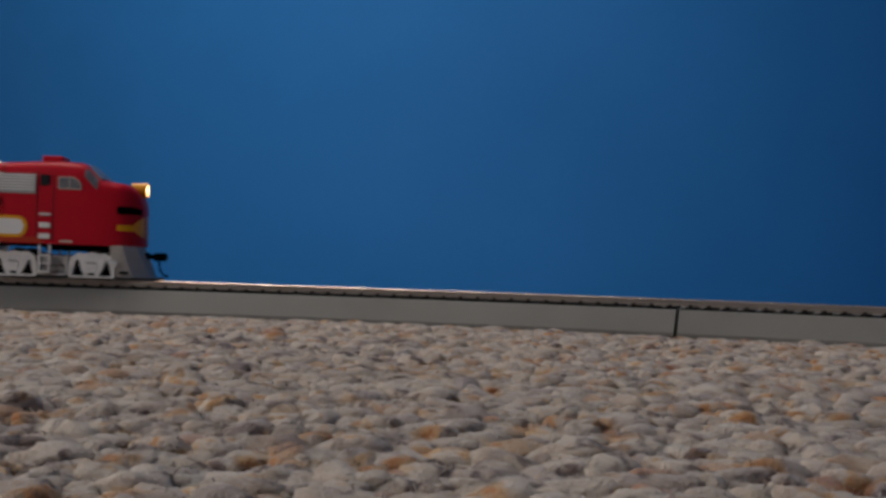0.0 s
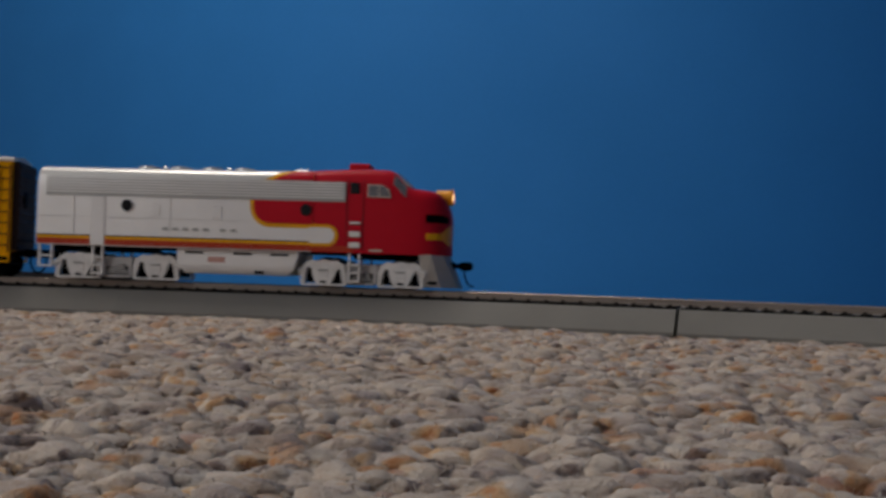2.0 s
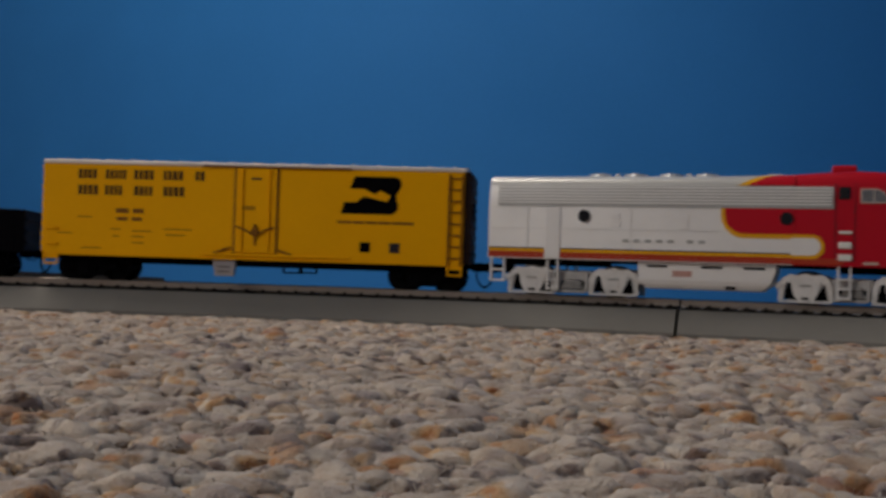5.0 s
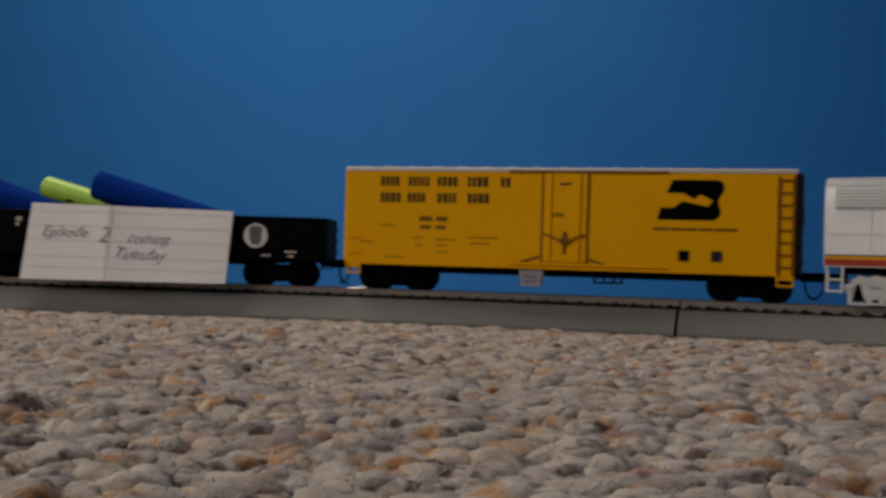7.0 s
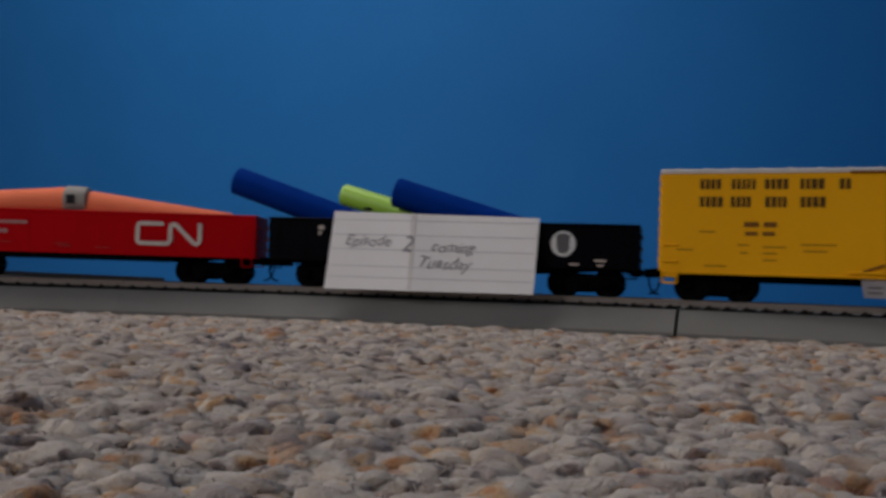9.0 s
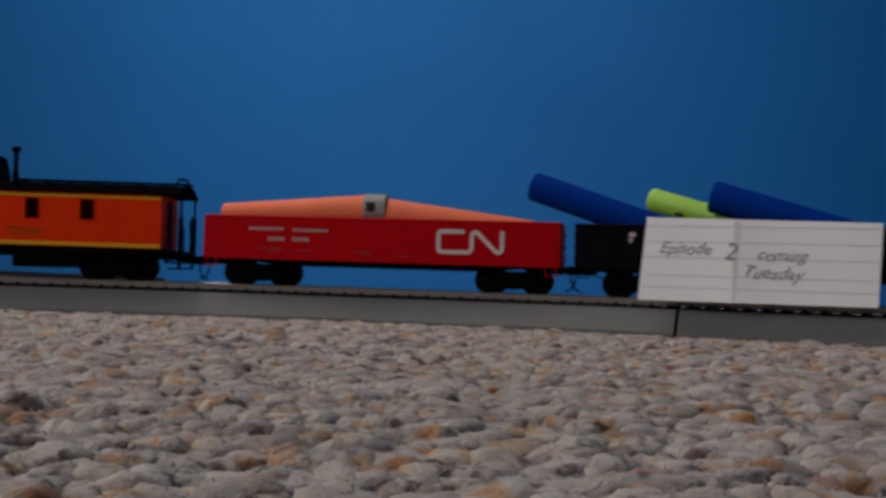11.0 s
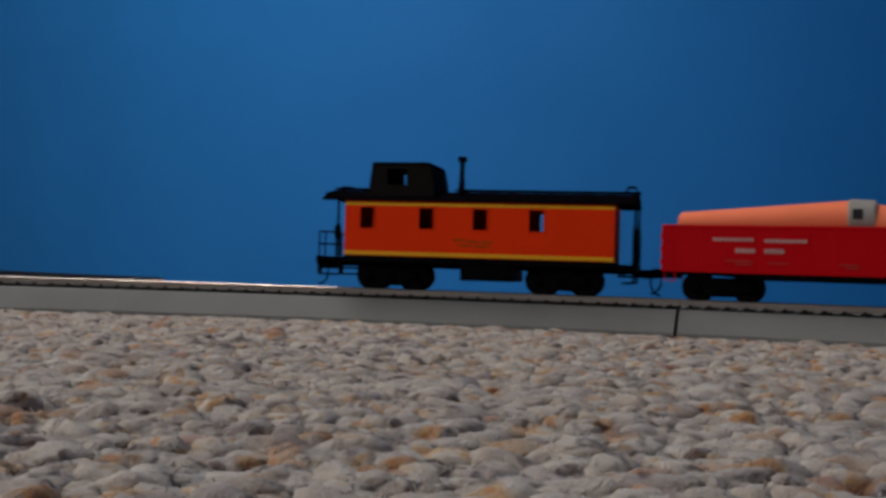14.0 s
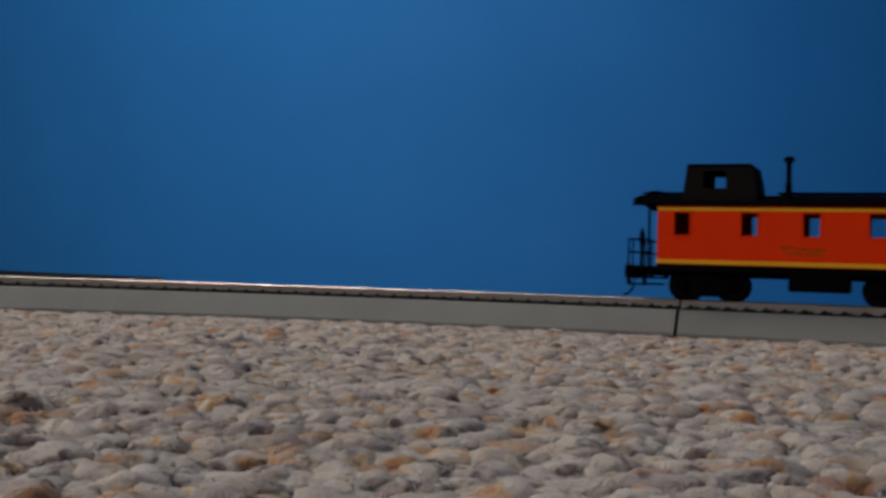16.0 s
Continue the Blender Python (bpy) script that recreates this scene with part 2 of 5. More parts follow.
# ---- the room ----
def wall(name, a, b, material, label, z1=2.4, thick=0.1):
    """An upright wall from a to b; its room side faces left of the way from a to b."""
    a, b = Vector((*a, 0)), Vector((*b, 0))
    d = (b - a).normalized()
    n = Vector((d.y, -d.x, 0))
    bm = B()
    vs = []
    for p in (a, b, b + n * thick, a + n * thick):
        vs.append((bm.verts.new((p.x, p.y, -0.03)), bm.verts.new((p.x, p.y, z1))))
    for i in range(4):
        j = (i + 1) % 4
        bm.faces.new((vs[i][0], vs[j][0], vs[j][1], vs[i][1]))
    bm.faces.new([v[1] for v in vs])
    bm.faces.new([v[0] for v in vs][::-1])
    return tagged(link(name, bm, material, scale=1.0), label, "wall", kind="structure")


NW, NM, NE = (WEST, 1.73), (0.075, 0.9075), (1.1, 1.0866)      # the blue wall runs obliquely behind the track; its gentle bend is added to darken the right
SE, SW = (1.1, SOUTH), (WEST, SOUTH)


def bent_wall():
    """The blue wall: two straight stretches joined by a wide, soft bend, shaped so that the right part catches less
    light.
    """
    s0, s1 = (NM[1] - NW[1]) / (NM[0] - NW[0]), (NE[1] - NM[1]) / (NE[0] - NM[0])
    half = 0.36
    line = [NW]
    for i in range(29):
        u = 2 * half * i / 28
        line.append((NM[0] - half + u, NM[1] - half * s0 + s0 * u + (s1 - s0) * u * u / (4 * half)))
    line.append(NE)
    bm = B()
    cols = []
    for x, y in line:
        cols.append([bm.verts.new((x, y + d, z)) for d, z in ((0, -0.03), (0, 2.4), (0.12, 2.4), (0.12, -0.03))])
    for a, b in zip(cols, cols[1:]):
        for k in range(4):
            bm.faces.new((a[k], b[k], b[(k + 1) % 4], a[(k + 1) % 4])).smooth = k == 0
    bm.faces.new(cols[0])
    bm.faces.new(cols[-1][::-1])
    for e in bm.edges:
        if abs(e.verts[0].co.z - e.verts[1].co.z) < 0.01:
            e.smooth = False
    return tagged(link("wall_north", bm, WALL_BLUE, scale=1.0), "matt royal blue painted wall behind the track, softly bent", "wall", kind="structure")


bent_wall()
# unseen wall, set close and blue to cut bounced light on the right
wall("wall_east", SE, NE, WALL_BLUE, "unseen royal blue wall, added close by to dim the right side")
wall("wall_south", SW, SE, PLASTER, "plain off-white plastered wall")
bm = B()
for q in ((SOUTH - 0.1, WIN[0], 0, 2.4), (WIN[1], 1.85, 0, 2.4), (WIN[0], WIN[1], 0, WIN[2]), (WIN[0], WIN[1], WIN[3], 2.4)):
    box(bm, WEST - 0.12, WEST, q[0], q[1], q[2] - (0.03 if q[2] == 0 else 0), q[3])
tagged(link("wall_west", bm, PLASTER, scale=1.0), "plain off-white wall with a window opening", "wall", kind="structure")
window = tagged(new("window_1"), "white framed window with clear panes", "window", kind="structure")
bm = B()
for q in ((WIN[0], WIN[0] + 0.05, WIN[2], WIN[3]), (WIN[1] - 0.05, WIN[1], WIN[2], WIN[3]), (WIN[0] + 0.05, WIN[1] - 0.05, WIN[2], WIN[2] + 0.05),
          (WIN[0] + 0.05, WIN[1] - 0.05, WIN[3] - 0.05, WIN[3])):
    box(bm, WEST - 0.11, WEST - 0.05, q[0], q[1], q[2], q[3])
link("window_frame", bm, PLASTER, window, scale=1.0)
glass = link("pane", box(B(), WEST - 0.085, WEST - 0.08, WIN[0] + 0.05, WIN[1] - 0.05, WIN[2] + 0.05, WIN[3] - 0.05), CLEAR, window, scale=1.0)
glass.visible_shadow = False
tagged(link("ceiling", box(B(), -1.3, 1.3, -2.15, 1.95, 2.4, 2.5), PLASTER, scale=1.0), "plain white ceiling", "ceiling", kind="structure")
tagged(link("floor", box(B(), -1.3, 1.3, -2.15, 1.95, -0.05, -0.0026), BACKING, scale=1.0), "woven carpet backing under the pile", "floor", kind="structure")
d_n = (Vector(NW) - Vector(NM)).normalized()
# a dark strip stands in for the shadow line at the wall's foot
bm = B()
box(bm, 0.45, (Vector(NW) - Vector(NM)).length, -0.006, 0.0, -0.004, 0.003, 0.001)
trim = tagged(link("foot_shadow_strip", bm, FOOTSHADE, scale=1.0), "thin dark strip standing in for the shadow line at the foot of the blue wall", "trim", kind="structure")
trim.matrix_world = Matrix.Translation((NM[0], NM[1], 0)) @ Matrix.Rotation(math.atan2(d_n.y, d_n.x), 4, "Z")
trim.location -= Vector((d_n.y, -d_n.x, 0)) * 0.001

cl = thing("pendant_lamp", "round white glowing pendant lamp hung from the ceiling", "lamp")
cl.location = LAMP
bm = B()
rod(bm, (0, 0, 60), (0, 0, 120), 170, 60, seg=32)
part("lamp_base", bm, PLASTER, cl)
bm = B()
rod(bm, (0, 0, 115), (0, 0, (2.4 - LAMP[2]) * 1000 + 2), 4, seg=8)
part("cord", bm, PLASTER, cl, "white hanging cord")
bm = B()
rod(bm, (0, 0, -60), (0, 0, 58), 120, 160, seg=32)
part("diffuser", bm, LAMPGLOW, cl, "glowing frosted diffuser", True)


def dome(seg, levels):
    """A unit puff of yarn: rings from its foot to its crown, and the faces between them."""
    v, f = [], []
    for q in range(levels):
        t = -0.25 + 1.15 * q / (levels - 1)
        c = max(0.0, 1 - abs(t) ** 2.4) ** (1 / 2.4)
        v += [(c * math.cos(2 * math.pi * k / seg), c * math.sin(2 * math.pi * k / seg), t) for k in range(seg)]
    v.append((0, 0, 1.0))
    for q in range(levels - 1):
        for k in range(seg):
            k2 = (k + 1) % seg
            f.append((q * seg + k, q * seg + k2, (q + 1) * seg + k2, (q + 1) * seg + k))
    for k in range(seg):
        f.append(((levels - 1) * seg + k, (levels - 1) * seg + (k + 1) % seg, len(v) - 1))
    return np.array(v), f


def carpet():
    """Thick looped pile: plump rounded tufts in wavering rows, each an island of one mesh."""
    rng = np.random.default_rng(4)
    pitch = 0.0037
    pts = []
    for i in range(-240, 240):
        for j in range(10, 190):
            x, y = (i + 0.5 * (j % 2)) * pitch, j * pitch * 0.88
            if 0.055 < y and abs(x) < 0.10 + 0.46 * y and math.hypot(x - CX, y - CY) < RAD - 0.021 and y < 0.6:
                pts.append((x, y))
    pts = np.array(pts) + rng.normal(0, 0.0011, (len(pts), 2))
    verts, faces, base = [], [], 0
    for sel, (tpl, fc) in ((pts[pts[:, 1] < 0.24], dome(16, 7)), (pts[pts[:, 1] >= 0.24], dome(10, 4))):
        n = len(sel)
        big = rng.lognormal(0, 0.17, n)
        size = np.stack([0.0027 * big * rng.uniform(0.9, 1.5, n), 0.0023 * big * rng.uniform(0.9, 1.2, n), 0.0019 * big * rng.uniform(0.75, 1.2, n)], 1)
        v = tpl[None] * np.ones((n, 1, 1))
        ph = rng.uniform(0, 6.28, (n, 1, 6))
        swell = 1 + 0.11 * np.sin(3.1 * v[..., 0] + 2.3 * v[..., 2] + ph[..., 0]) + 0.10 * np.sin(3.7 * v[..., 1] - 2.0 * v[..., 2] + ph[..., 1]) \
            + 0.05 * np.sin(7.9 * v[..., 0] + 5.1 * v[..., 1] + ph[..., 2]) + 0.05 * np.sin(8.3 * v[..., 1] + 6.4 * v[..., 2] + ph[..., 3]) \
            + 0.022 * np.sin(15 * v[..., 0] - 13 * v[..., 2] + ph[..., 4]) + 0.022 * np.sin(17 * v[..., 1] + 12 * v[..., 0] + ph[..., 5])
        v = v * swell[..., None] * size[:, None, :]
        v[..., :2] += v[..., 2:3] * rng.normal(0, 0.28, (n, 1, 2))
        a = rng.normal(0.25, 0.7, (n, 1))
        x, y = v[..., 0] * np.cos(a) - v[..., 1] * np.sin(a), v[..., 0] * np.sin(a) + v[..., 1] * np.cos(a)
        near = np.clip((np.hypot(sel[:, :1] - CX, sel[:, 1:] - CY) - RAD + 0.085) / 0.06, 0, 1)     # trodden flat beside the roadbed
        low = rng.normal(-0.0018, 0.0003, (n, 1)) - 0.0007 * near
        v[..., 2] *= 1 - 0.3 * near
        put = np.stack([x + sel[:, :1], y + sel[:, 1:], v[..., 2] + low], -1)
        verts.append(put.reshape(-1, 3))
        faces += [tuple(k + base + i * len(tpl) for k in f) for i in range(n) for f in fc]
        base += n * len(tpl)
        # loose fibres that stand off the yarn
        many = 14 if len(tpl) > 60 else 6
        pick = rng.integers(len(tpl) // 3, len(tpl), (n, many))
        foot = put[np.arange(n)[:, None], pick].reshape(-1, 3)
        u = rng.uniform(0, 2 * math.pi, len(foot))
        run = np.stack([np.cos(u), np.sin(u), rng.normal(0.15, 0.3, len(foot))], 1) * rng.uniform(0.0006, 0.0015, (len(foot), 1))
        wide = np.stack([-np.sin(u), np.cos(u), 0 * u], 1) * rng.uniform(0.00004, 0.0001, (len(foot), 1))
        up = np.array([[0, 0, 1]]) * rng.uniform(0.0001, 0.0005, (len(foot), 1))
        quad = np.stack([foot - run - wide, foot - run + wide, foot + up + wide, foot + up - wide, foot + run + wide, foot + run - wide], 1)
        verts.append(quad.reshape(-1, 3))
        for o in range(base, base + 6 * len(foot), 6):
            faces += [(o, o + 1, o + 2, o + 3), (o + 3, o + 2, o + 4, o + 5)]
        base += 6 * len(foot)
    me = bpy.data.meshes.new("carpet_pile")
    me.from_pydata(np.concatenate(verts).tolist(), [], faces)
    me.materials.append(CARPET)
    for poly in me.polygons:
        poly.use_smooth = True
    return tagged(new("carpet_pile", me), "beige, grey and brown flecked loop pile carpet", "carpet", kind="stuff")


carpet()


# ---- the track: twenty curved sections of one loop ----
def circ(r, ph, z):
    return Vector((r * math.sin(ph), r * math.cos(ph), z))


def sweep(bm, prof, p0, p1, n):
    """A profile of (radius offset, height) in millimetres, swept round the loop."""
    rings = []
    for i in range(n + 1):
        ph = p0 + (p1 - p0) * i / n
        rings.append([bm.verts.new(circ(RAD * 1000 + dr, ph, z)) for dr, z in prof])
    m = len(prof)
    for a, b in zip(rings, rings[1:]):
        for k in range(m):
            bm.faces.new((a[k], a[(k + 1) % m], b[(k + 1) % m], b[k]))
    bm.faces.new(rings[0])
    bm.faces.new(rings[-1][::-1])
    return bm


def track_section():
    sec = thing("track_section", "curved model railway track section on grey plastic roadbed", "track", "sections of the track loop")
    step = radians(18)
    gap = 0.0004
    prof = [(-24.5, -13.2), (-24.4, -11.9), (-17.6, -4.0), (-16.6, -3.5), (16.6, -3.5), (17.6, -4.0), (24.4, -11.9), (24.5, -13.2)]
    part("roadbed", sweep(B(), prof, gap, step - gap, 24), ROADBED, sec, "light grey plastic roadbed with sloping shoulders")
    # shadow line under the near tie ends, put in as a dark strip
    for y in (-15.0,):
        part("tie_shadow_strip", sweep(B(), [(y - 1.35, -3.7), (y - 1.35, -2.95), (y + 1.35, -2.95), (y + 1.35, -3.7)], gap, step - gap, 24), TIE, sec, "dark strip standing in for the shadow line along the tie ends")
    for y in (-8.65, 8.65):
        rp = [(y - 1.0, -2.5), (y - 1.0, -2.2), (y - 0.3, -1.9), (y - 0.3, -0.9), (y - 0.55, -0.7), (y - 0.55, -0.15), (y - 0.4, 0.0),
              (y + 0.4, 0.0), (y + 0.55, -0.15), (y + 0.55, -0.7), (y + 0.3, -0.9), (y + 0.3, -1.9), (y + 1.0, -2.2), (y + 1.0, -2.5)]
        part("rail", sweep(B(), rp, gap * 0.4, step - gap * 0.4, 24), RAILM, sec, "nickel silver rail")
    first = None
    count = 33
    for i in range(count):
        ph = step * (i + 0.5) / count
        if first is None:
            bm = box(B(), -1.35, 1.35, -15.6, 15.6, -3.9, -2.5, 0.2, 1)
            for y in (-8.65, 8.65):
                for q in (-1.8, 1.8):
                    box(bm, -0.7, 0.7, y + q - 0.45, y + q + 0.45, -2.52, -1.9)
            first = part("tie", bm, TIE, sec)
            ob = first
        else:
            ob = new("tie", first.data)
            ob.parent = sec
        ob.matrix_basis = Matrix.Translation(circ(RAD, ph, 0)) @ Matrix.Rotation(-ph, 4, "Z")
    return sec


J0 = 0.332 - radians(18)
sec = track_section()
for i in range(20):
    tight = -0.06 if i == 0 else 0.0             # the joint before this section is pushed tight
    m = pose(CX, CY, RAIL, 0, 0, -math.degrees(J0) - 18 * i - tight)
    if i == 0:
        sec.matrix_basis = m
    else:
        copy_thing(sec, m)

# ---- rolling stock: x forward, y away from the inside of the loop, z up from the rail tops, millimetres ----
WHEELS = []
XK, ZK = 1.008, 1.04                          # the cars stand a little tall for their length


def wheelset(truck, x, r, metal=WHEELM):
    """Two flanged wheels on an axle; it turns about its own centre."""
    bm = B()
    for s in (-1, 1):
        rod(bm, (0, s * 7.2, 0), (0, s * 7.9, 0), r + 0.6, seg=24)
        rod(bm, (0, s * 7.9, 0), (0, s * 9.9, 0), r, r - 0.1, seg=24)
        rod(bm, (0, s * 9.85, 0), (0, s * 10.3, 0), r * 0.42, r * 0.3, seg=12)
        for k in range(4):
            a = math.pi / 4 + k * math.pi / 2
            box(bm, r * 0.6 * math.cos(a) - 0.5, r * 0.6 * math.cos(a) + 0.5, s * 9.95 - 0.12, s * 9.95 + 0.12,
                r * 0.6 * math.sin(a) - 0.5, r * 0.6 * math.sin(a) + 0.5)
    rod(bm, (0, -12, 0), (0, 12, 0), 1.0, seg=10)
    bmesh.ops.scale(bm, vec=(1 / XK, 1, 1 / ZK), verts=bm.verts)
    w = part("wheelset", bm, metal, truck, "dark metal wheels on an axle")
    w.location = (x * S, 0, r * S)
    WHEELS.append((w, r * S))
    return w


def freight_truck(car, x, base, r, turn, material, label):
    """A two-axle truck: side frames with journal boxes, bolster and springs."""
    bm = B()
    h = base / 2
    box(bm, -3.2, 3.2, -11.5, 11.5, r - 0.6, r + 2.6, 0.4, 1)          # bolster
    for s in (-1, 1):
        y0, y1 = s * 10.6, s * 12.4
        prof = [(-h - 2.4, r + 1.4), (-h - 2.4, r - 1.4), (-h + 2.0, r - 1.2), (-4.4, 1.6), (4.4, 1.6), (h - 2.0, r - 1.2),
                (h + 2.4, r - 1.4), (h + 2.4, r + 1.4), (h - 1.8, r + 1.6), (4.0, r + 2.2), (3.4, r + 3.4), (-3.4, r + 3.4), (-4.0, r + 2.2), (-h + 1.8, r + 1.6)]
        slab(bm, prof, y0, y1)
        for q in (-h, h):
            box(bm, q - 1.9, q + 1.9, min(y1, y1 + s * 0.9), max(y1, y1 + s * 0.9), r - 1.7, r + 1.6, 0.35, 1)
            box(bm, q - 1.5, q + 1.5, min(y1 + s * 0.9, y1 + s * 1.3), max(y1 + s * 0.9, y1 + s * 1.3), r - 1.3, r + 1.1, 0.2, 1)
        for q in (-1.6, 0, 1.6):
            rod(bm, (q, y1 + s * 0.3, r - 2.8), (q, y1 + s * 0.3, r + 0.6), 0.65, seg=8)
    for q in (-h - 4.6, h + 4.6):                                       # brake beams
        box(bm, q - 0.5, q + 0.5, -9, 9, r - 1.0, r)
    t = part("truck", bm, material, car, label)
    t.matrix_basis = pose(x * S, 0, 0, 0, 0, turn)
    for q in (-h, h):
        wheelset(t, q, r)
    return t


def blomberg_truck(car, x, turn):
    """The locomotive's silver truck: swing hanger frame with arched pedestals."""
    bm = B()
    h = 15.8
    box(bm, -4, 4, -12, 12, 6, 9, 0.4, 1)
    for s in (-1, 1):
        y0, y1 = sorted((s * 12.2, s * 14.2))
        for q in (-1, 1):
            c = q * h
            half = [(c - 9.4, 1.3), (c - 8.0, 0.9), (c - 8.0, 3.4), (c - 7.5, 5.8), (c - 6.5, 7.6), (c - 5.4, 8.0), (c - 4.9, 7.0), (c - 4.6, 5.2), (c - 3.8, 3.0), (c - 2.8, 1.4), (c + 2.8, 1.4), (c + 3.8, 3.0), (c + 4.6, 5.2), (c + 4.9, 7.0), (c + 5.4, 8.0), (c + 6.5, 7.6),
                    (c + 7.5, 5.8), (c + 8.0, 3.4), (c + 8.0, 0.9), (c + 9.4, 1.3), (c + 9.2, 6.0), (c + 8.2, 9.0), (c + 5.4, 10.6), (c + 2.8, 10.2), (c, 10.9), (c - 2.8, 10.2), (c - 5.4, 10.6), (c - 8.2, 9.0), (c - 9.2, 6.0)]
            slab(bm, half, y0, y1)
            box(bm, c - 9.2, c + 9.2, *sorted((s * 13.4, s * 14.4)), 0.6, 1.5, 0.15, 1)      # tie bar
            box(bm, c - 2.2, c + 2.2, *sorted((s * 13.9, s * 14.45)), 3.4, 6.4, 0.2, 1)       # journal box
        rod(bm, (-h - 10.2, s * 13.4, 6.0), (-h - 7, s * 13.4, 7.4), 1.4, seg=10)
        rod(bm, (h + 7, s * 13.4, 7.4), (h + 10.2, s * 13.4, 6.0), 1.4, seg=10)
    t = part("truck", bm, TRUCKSILVER, car, "dull silver swing-hanger truck frame")
    t.matrix_basis = pose(x * S, 0, 0, 0, 0, turn)
    for s in (-1, 1):
        bm = box(B(), -7.2, 7.2, *sorted((s * 11.6, s * 13.2)), 5.6, 9.4, 0.6, 1)
        box(bm, -5.2, 5.2, *sorted((s * 12.4, s * 14.6)), 1.2, 2.4, 0.3, 1)
        for q in (-5.4, 5.4):
            box(bm, q - 0.7, q + 0.7, *sorted((s * 12.6, s * 14.2)), 1.6, 9.0, 0.2, 1)
        for k in range(5):
            box(bm, -4.6 + k * 0.6, 4.6 - k * 0.6, *sorted((s * 12.8, s * 14.4)), 3.0 + k * 0.85, 3.5 + k * 0.85)
        part("spring_pack", bm, SPRINGGREY, t, "grey leaf springs and spring plank")
        for q in (-h, h):
            part("journal_slot", box(B(), q - 1.3, q + 1.3, *sorted((s * 14.0, s * 14.5)), 1.7, 2.6, 0.15, 1), BLACK, t)
            part("bolt_row", box(B(), q - 2.0, q + 2.0, *sorted((s * 14.8, s * 15.05)), 6.4, 7.0, 0.1, 1), GRILLE, t)
    # black boxes fill in the dark of the recesses behind the frame openings
    for s in (-1, 1):
        for q in (-h, h):
            part("recess_shade", box(B(), q - 7.6, q + 7.6, *sorted((s * 10.8, s * 11.9)), 1.8, 8.6, 0.3, 1), BLACK, t, "black box standing in for the shade behind the truck frame")
    part("gearbox", box(B(), -20.5, 20.5, -7.2, 7.2, 2.4, 9.6, 0.8, 1), BLACK, t, "black gearbox between the wheels")
    for q in (-h, h):
        wheelset(t, q, 5.9, LOCOWHEEL)
    return t


def coupler(car, x, s, reach, z=9.6, hose=True):
    """A knuckle coupler on a draft box, with its bent trip pin. s: 1 forward, -1 back."""
    bm = B()
    box(bm, *sorted((x - s * 4, x + s * 1)), -3.6, 3.6, z - 1.6, z + 1.6, 0.3, 1)
    box(bm, *sorted((x, x + s * (reach - 3.2))), -1.2, 1.2, z - 1.0, z + 1.0, 0.3, 1)
    k = x + s * reach
    slab_pts = [(k - s * 4.2, z - 1.7), (k, z - 1.7), (k + s * 0.8, z - 0.8), (k + s * 0.8, z + 0.9), (k, z + 1.8), (k - s * 4.2, z + 1.6)]
    slab(bm, slab_pts, -2.6, 2.4)
    c = part("coupler", bm, BLACK, car, "black knuckle coupler")
    if hose:
        bm = B()
        pipe(bm, [(k - s * 2.4, 0.4, z - 1), (k - s * 2.4, 0.4, z - 4.0), (k - s * 1.6, 0.3, z - 6.0), (k - s * 0.4, 0, z - 7.4), (k + s * 1.4, -0.6, z - 7.9)], 0.4)
        part("trip_pin", bm, BLACK, c, "bent wire trip pin", True)
    return c


def grab(bm, x, y, z, w, s=-1, r=0.28):
    pipe(bm, [(x - w / 2, y, z), (x - w / 2, y + s * 0.9, z), (x + w / 2, y + s * 0.9, z), (x + w / 2, y, z)], r, 6)


def bars(name, rects, ys, material, parent, label):
    """Writing as plain bars: x from, x to, z, height; each bar a part."""
    for xa, xb, z, h in rects:
        part(name, box(B(), xa, xb, *ys, z, z + h), material, parent, label)


# ---- the locomotive ----
ZB = 13.6
SECT = [(-83.8, 17.4, 44.7), (-83.4, 17.5, 44.8), (10, 17.5, 45.0), (30, 17.5, 45.6), (42, 17.5, 46.4), (52, 17.5, 46.8), (60.5, 17.5, 46.4), (63.0, 17.5, 45.2), (66.2, 17.4, 41.8),
        (69.2, 17.2, 39.6), (73, 16.8, 39.2), (77, 15.6, 38.8), (80, 13.8, 37.8), (82.3, 11.2, 35.6), (84.0, 7.8, 32.4), (84.9, 4.2, 29.8), (85.2, 1.2, 28.0)]


def sect(x):
    xs = [q[0] for q in SECT]
    return float(np.interp(x, xs, [q[1] for q in SECT])), float(np.interp(x, xs, [q[2] for q in SECT]))


EXP = 8.0


def skin(x, z):
    """Half width of the shell at that length and height."""
    w, zt = sect(x)
    k = min(1.0, max(0.0, (z - ZB) / (zt - ZB)))
    return w * (1 - k ** EXP) ** (1 / EXP)


def shell(bm, x0, x1, extra=()):
    xs = sorted({x0, x1, *[q[0] for q in SECT if x0 < q[0] < x1], *extra})
    rings = []
    n = 26
    for x in xs:
        w, zt = sect(x)
        ring = []
        for i in range(n + 1):
            a = math.pi * i / n
            c, s_ = math.cos(a), math.sin(a)
            ring.append(bm.verts.new((x, math.copysign(abs(c) ** (2 / EXP), c) * w, ZB + (zt - ZB) * abs(s_) ** (2 / EXP))))
        rings.append(ring)
    for a, b in zip(rings, rings[1:]):
        for k in range(n):
            bm.faces.new((a[k], a[k + 1], b[k + 1], b[k]))
        bm.faces.new((a[0], b[0], b[-1], a[-1]))
    bm.faces.new(rings[0])
    bm.faces.new(rings[-1][::-1])
    return bm


